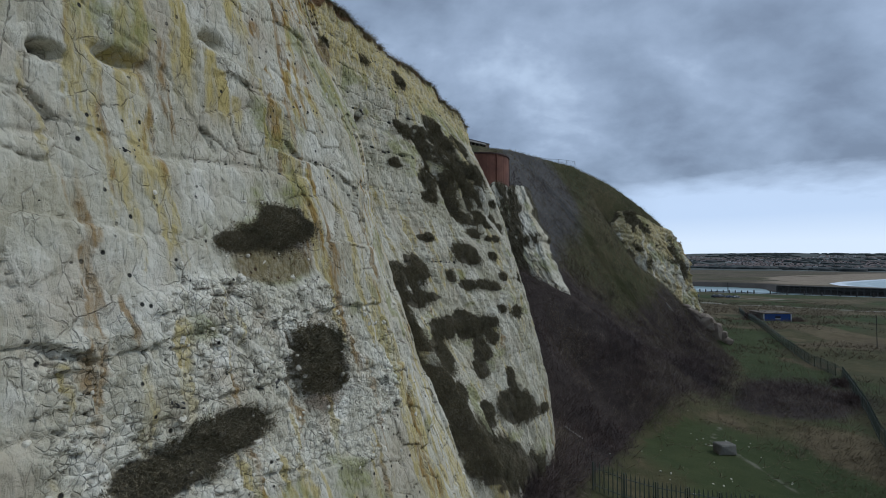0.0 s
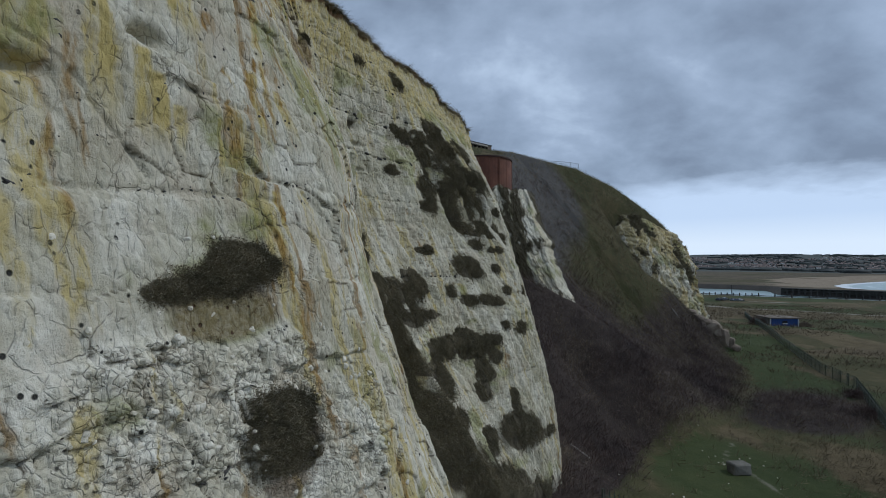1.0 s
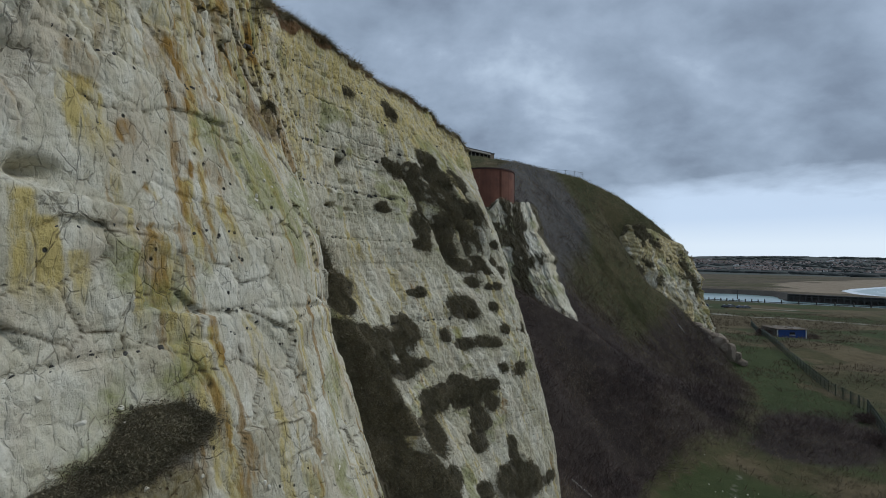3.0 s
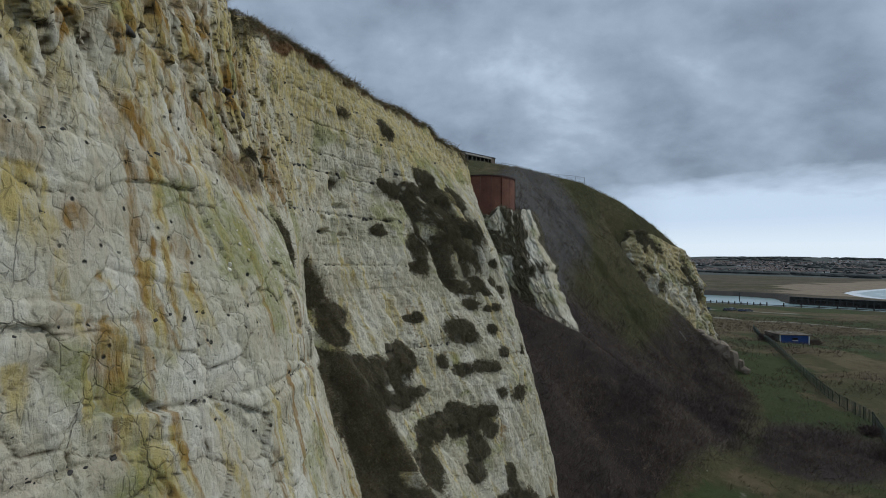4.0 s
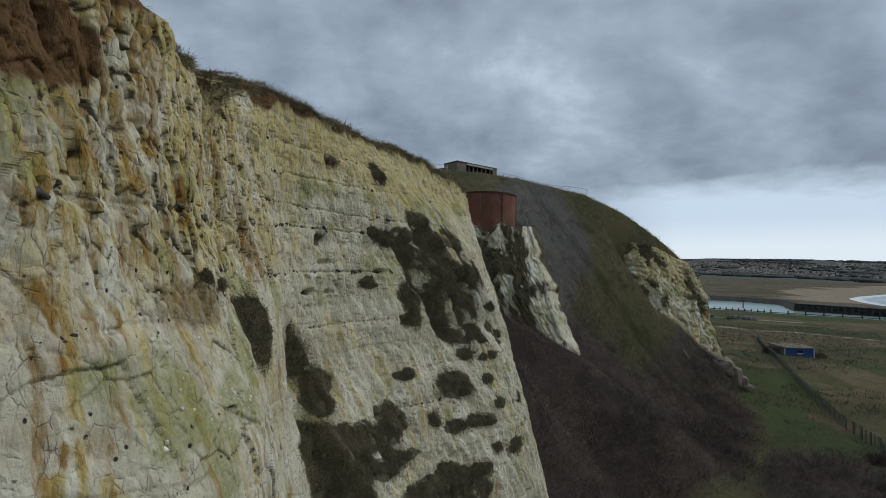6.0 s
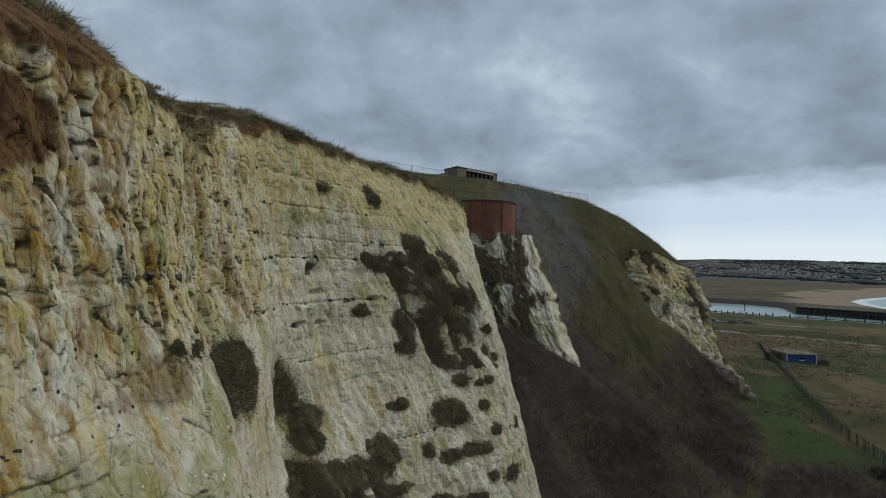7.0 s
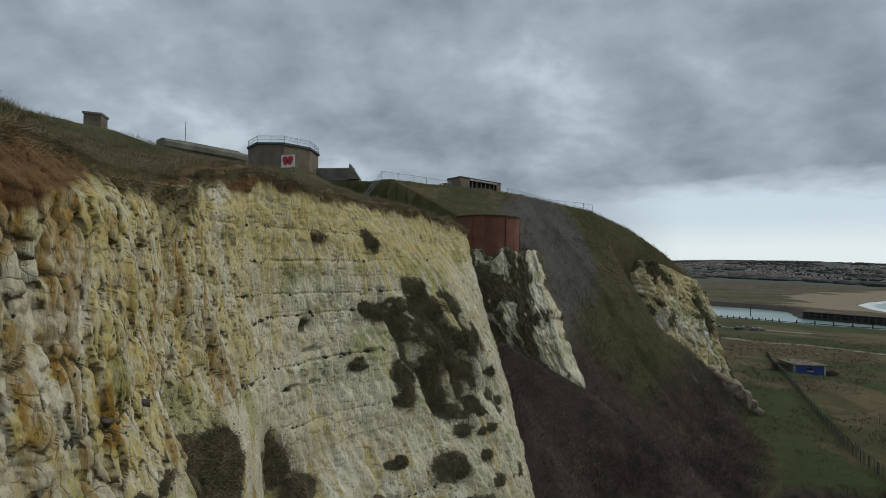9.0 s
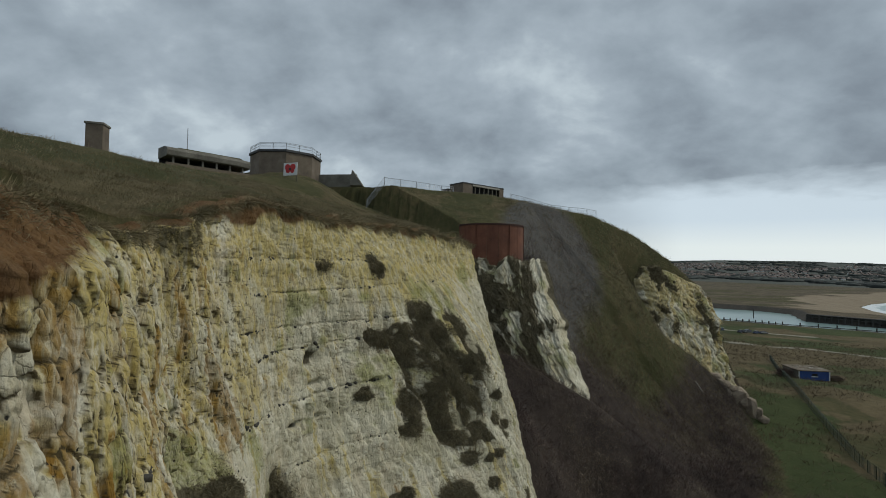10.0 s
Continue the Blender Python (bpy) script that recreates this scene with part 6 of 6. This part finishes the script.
def car(paint):
    thing = empty("parked_car")
    bm = bmesh.new()
    side = [(-2.1, 0.35), (-2.15, 0.8), (-1.9, 0.98), (-0.95, 1.05), (-0.5, 1.08), (0.9, 1.08), (1.6, 1.0), (2.1, 0.85), (2.15, 0.4)]
    rows = [[bm.verts.new((x, yy, zz)) for x, zz in side] for yy in (-0.85, 0.85)]
    for i in range(len(side)):
        bm.faces.new((rows[0][i], rows[0][(i + 1) % len(side)], rows[1][(i + 1) % len(side)], rows[1][i]))
    bm.faces.new(rows[0][::-1])
    bm.faces.new(rows[1])
    bmesh.ops.recalc_face_normals(bm, faces=bm.faces[:])
    bmesh.ops.bevel(bm, geom=bm.edges[:], offset=0.05, segments=1, affect="EDGES")
    part("car_body", bm, paint, thing)
    bm = bmesh.new()
    lo = [bm.verts.new(p) for p in ((-1.75, -0.76, 1.0), (1.1, -0.76, 1.06), (1.1, 0.76, 1.06), (-1.75, 0.76, 1.0))]
    hi = [bm.verts.new(p) for p in ((-1.3, -0.6, 1.46), (0.35, -0.6, 1.48), (0.35, 0.6, 1.48), (-1.3, 0.6, 1.46))]
    for i in range(4):
        bm.faces.new((lo[i], lo[(i + 1) % 4], hi[(i + 1) % 4], hi[i]))
    bm.faces.new(hi)
    part("window_band", bm, GLASS, thing, "dark car windows")
    part("roof", box(1.7, 1.22, 0.06, (-0.48, 0, 1.5), 0, 0.02), paint, thing)
    for x in (-1.35, 1.35):
        for yy in (-0.8, 0.8):
            wheel = part("wheel", rod((x, yy - 0.1, 0.33), (x, yy + 0.1, 0.33), 0.33, 14), TYRE, thing)
            part("rim", rod((x, yy - 0.11, 0.33), (x, yy + 0.11, 0.33), 0.19, 10), STEEL, wheel)
    return thing


for paint, colour, spots in ((CARS[0], "dark", ((144, 262, 35), (150.5, 267, 20))), (CARS[1], "grey", ((147.5, 263, 28), (156.0, 262.5, 12))), (CARS[2], "blue", ((151.8, 261.5, 24), (140, 272, 60)))):
    first = tagged(car(paint), colour + " parked car on the harbour car park", "car", "parked cars")
    for k, (x, y, turn) in enumerate(spots):
        m = pose(x, y, level(x, y), 0, 0, turn)
        if k == 0:
            first.matrix_world = m
        else:
            copy_thing(first, m)


def quay_fence():
    thing = empty("quay_fence", pose(160, 334, 0))
    line = [(160, 334), (168, 328.5), (197, 309.5), (236, 289.5), (262, 274)]
    for (ax, ay), (bx, by) in zip(line, line[1:]):
        n = max(2, round(math.hypot(bx - ax, by - ay) / (3.4 if ax < 180 else 8.5)))
        for k in range(n):
            x, y = ax + (bx - ax) * k / n, ay + (by - ay) * k / n
            z = max(level(x, y), -0.5)
            part("post", box(0.55, 0.55, 2.6 if ax > 180 else 1.8, (x - 160, y - 334, z + 0.9), 30, 0.04), TIMBER, thing)
        a, b = Vector((ax - 160, ay - 334, 0.5)), Vector((bx - 160, by - 334, 0.5))
        part("rail", rod(a, b, 0.22, 4), TIMBER, thing)
    return tagged(thing, "dark timber posts and rail along the quay edge", "fence")


quay_fence()


def pier():
    a, b, c = Vector((239.5, 348.5)), Vector((271, 322.5)), Vector((340, 270))
    thing = empty("timber_pier", pose(a.x, a.y, 0))
    for p, q in ((a, b), (b, c)):
        d = q - p
        n = round(d.length / 3.4)
        turn = math.degrees(math.atan2(d.y, d.x))
        for k in range(n):
            s = p.lerp(q, k / n) - a
            part("upright", box(0.75, 0.75, 6.4, (s.x, s.y, 0.0), turn, 0.05), TIMBER, thing)
        m = (p + q) / 2 - a
        off = Vector((-d.y, d.x)).normalized() * 1.5
        part("deck", box(d.length, 3.6, 0.5, (m.x + off.x, m.y + off.y, 3.2), turn, 0.05), TIMBER, thing, "dark timber deck")
        part("waling", box(d.length, 0.4, 0.5, (m.x - off.x * 0.35, m.y - off.y * 0.35, 1.6), turn), TIMBER, thing)
        # added dark sheet that stands for the shade between the piles
        part("back_wall", box(d.length, 0.5, 6.0, (m.x + off.x * 2, m.y + off.y * 2, -0.2), turn), TIMBER, thing, "tarred sheet wall behind the piles")
    return tagged(thing, "tarred timber pier lining the harbour channel", "pier")


pier()
pole("channel_marker", (211, 361, -4), (211, 361, 5.0), 0.35, TIMBER, "dark timber marker post standing in the channel")


def town():
    """Many small houses on the far slope."""
    n = 2600
    bearing, dist = np.radians(rng.uniform(22, 50, n)), rng.uniform(1500, 2900, n)
    x, y = np.sin(bearing) * dist, np.cos(bearing) * dist
    ok = (rough(x * 0.004, y * 0.004, 281, 3) > 0.44)
    x, y = x[ok], y[ok]
    z = ground_height(x[None], y[None])[0][0]
    walls_v, walls_q, roof_v, roof_q = [], [], [], []
    for k in range(len(x)):
        w, d, h, t = rng.uniform(5, 11), rng.uniform(5, 8), rng.uniform(2.5, 5.0), rng.uniform(-0.8, 0.8)
        ca, sa = math.cos(t), math.sin(t)
        def at(px, py, pz):
            return (x[k] + px * ca - py * sa, y[k] + px * sa + py * ca, z[k] + pz)
        b = len(walls_v)
        walls_v += [at(sx * w / 2, sy * d / 2, pz) for pz in (-4, h) for sx, sy in ((-1, -1), (1, -1), (1, 1), (-1, 1))]
        walls_q += [(b, b + 1, b + 5, b + 4), (b + 1, b + 2, b + 6, b + 5), (b + 2, b + 3, b + 7, b + 6), (b + 3, b, b + 4, b + 7)]
        r = len(roof_v)
        roof_v += [at(-w / 2 - 0.4, -d / 2 - 0.5, h - 0.2), at(w / 2 + 0.4, -d / 2 - 0.5, h - 0.2), at(w / 2 + 0.4, d / 2 + 0.5, h - 0.2), at(-w / 2 - 0.4, d / 2 + 0.5, h - 0.2),
                   at(-w / 2 + 1, 0, h + 2.8), at(w / 2 - 1, 0, h + 2.8)]
        roof_q += [(r, r + 1, r + 5, r + 4), (r + 2, r + 3, r + 4, r + 5)]
    tagged(mesh_of("far_houses", walls_v, walls_q, HOUSE_WALL, False), "pale houses of a distant town on a hillside", "houses", kind="stuff")
    tagged(mesh_of("far_roofs", roof_v, roof_q, HOUSE_ROOF, False), "dark tiled roofs of a distant town", "roofs", kind="stuff")


town()


def far_woods():
    """Hedges and copses over the far slopes, as many low clumps."""
    n = 2600
    bearing, dist = np.radians(rng.uniform(18, 52, n)), rng.uniform(1050, 3300, n)
    x, y = np.sin(bearing) * dist, np.cos(bearing) * dist
    z, facts = ground_height(x[None], y[None])
    ok = (rough(x * 0.006, y * 0.003, 291, 4) > 0.47) & facts["across"][0] & (facts["d_sea"][0] > 150)
    x, y, z = x[ok], y[ok], z[0][ok]
    me = lump("far_woods", FAR_TREE, (1, 1, 1), 9, 1, 0.6)
    shape = np.array([v.co[:] for v in me.vertices])
    faces = np.array([q.vertices[:] for q in me.polygons])
    bpy.data.meshes.remove(me)
    size = np.stack([rng.uniform(8, 34, len(x)), rng.uniform(6, 14, len(x)), rng.uniform(3, 7, len(x))], -1)
    verts = shape[None] * size[:, None] + np.stack([x, y, z + 1], -1)[:, None]
    tris = (faces[None] + (np.arange(len(x)) * len(shape))[:, None, None]).reshape(-1, 3)
    return tagged(mesh_of("far_woods", verts, None, FAR_TREE, False, None, tris), "dark hedges and copses on distant slopes", "woods", kind="stuff")


far_woods()


def field_bush(x, y, wide, high, label):
    """A leafless bush: a dense round of arching twigs from one root."""
    n = int(1600 * wide)
    thing = empty("field_bush", pose(x, y, level(x, y)))
    way = rng.normal(size=(n, 3)) * (0.5, 0.5, 0.3) + (0, 0, 0.7)
    way /= np.linalg.norm(way, axis=1, keepdims=True)
    base = rng.normal(size=(n, 3)) * (wide * 0.3, wide * 0.3, 0.1 * high) + (0, 0, high * 0.2)
    ob = tagged(blades("crown", base, way, high * rng.uniform(0.3, 0.8, n), 0.03, BRAMBLE, rng, 0.5), kind="stuff")
    ob.parent = thing
    return tagged(thing, label, "bush", "bushes in the field")


for x, y, wide, high in ((104.6, 170.5, 2.6, 3.2), (118.5, 168.0, 2.2, 1.8), (64.5, 86.0, 1.8, 1.5), (58.5, 77.0, 2.0, 1.4)):
    field_bush(x, y, wide, high, "leafless brown bush beside the fence in the field")
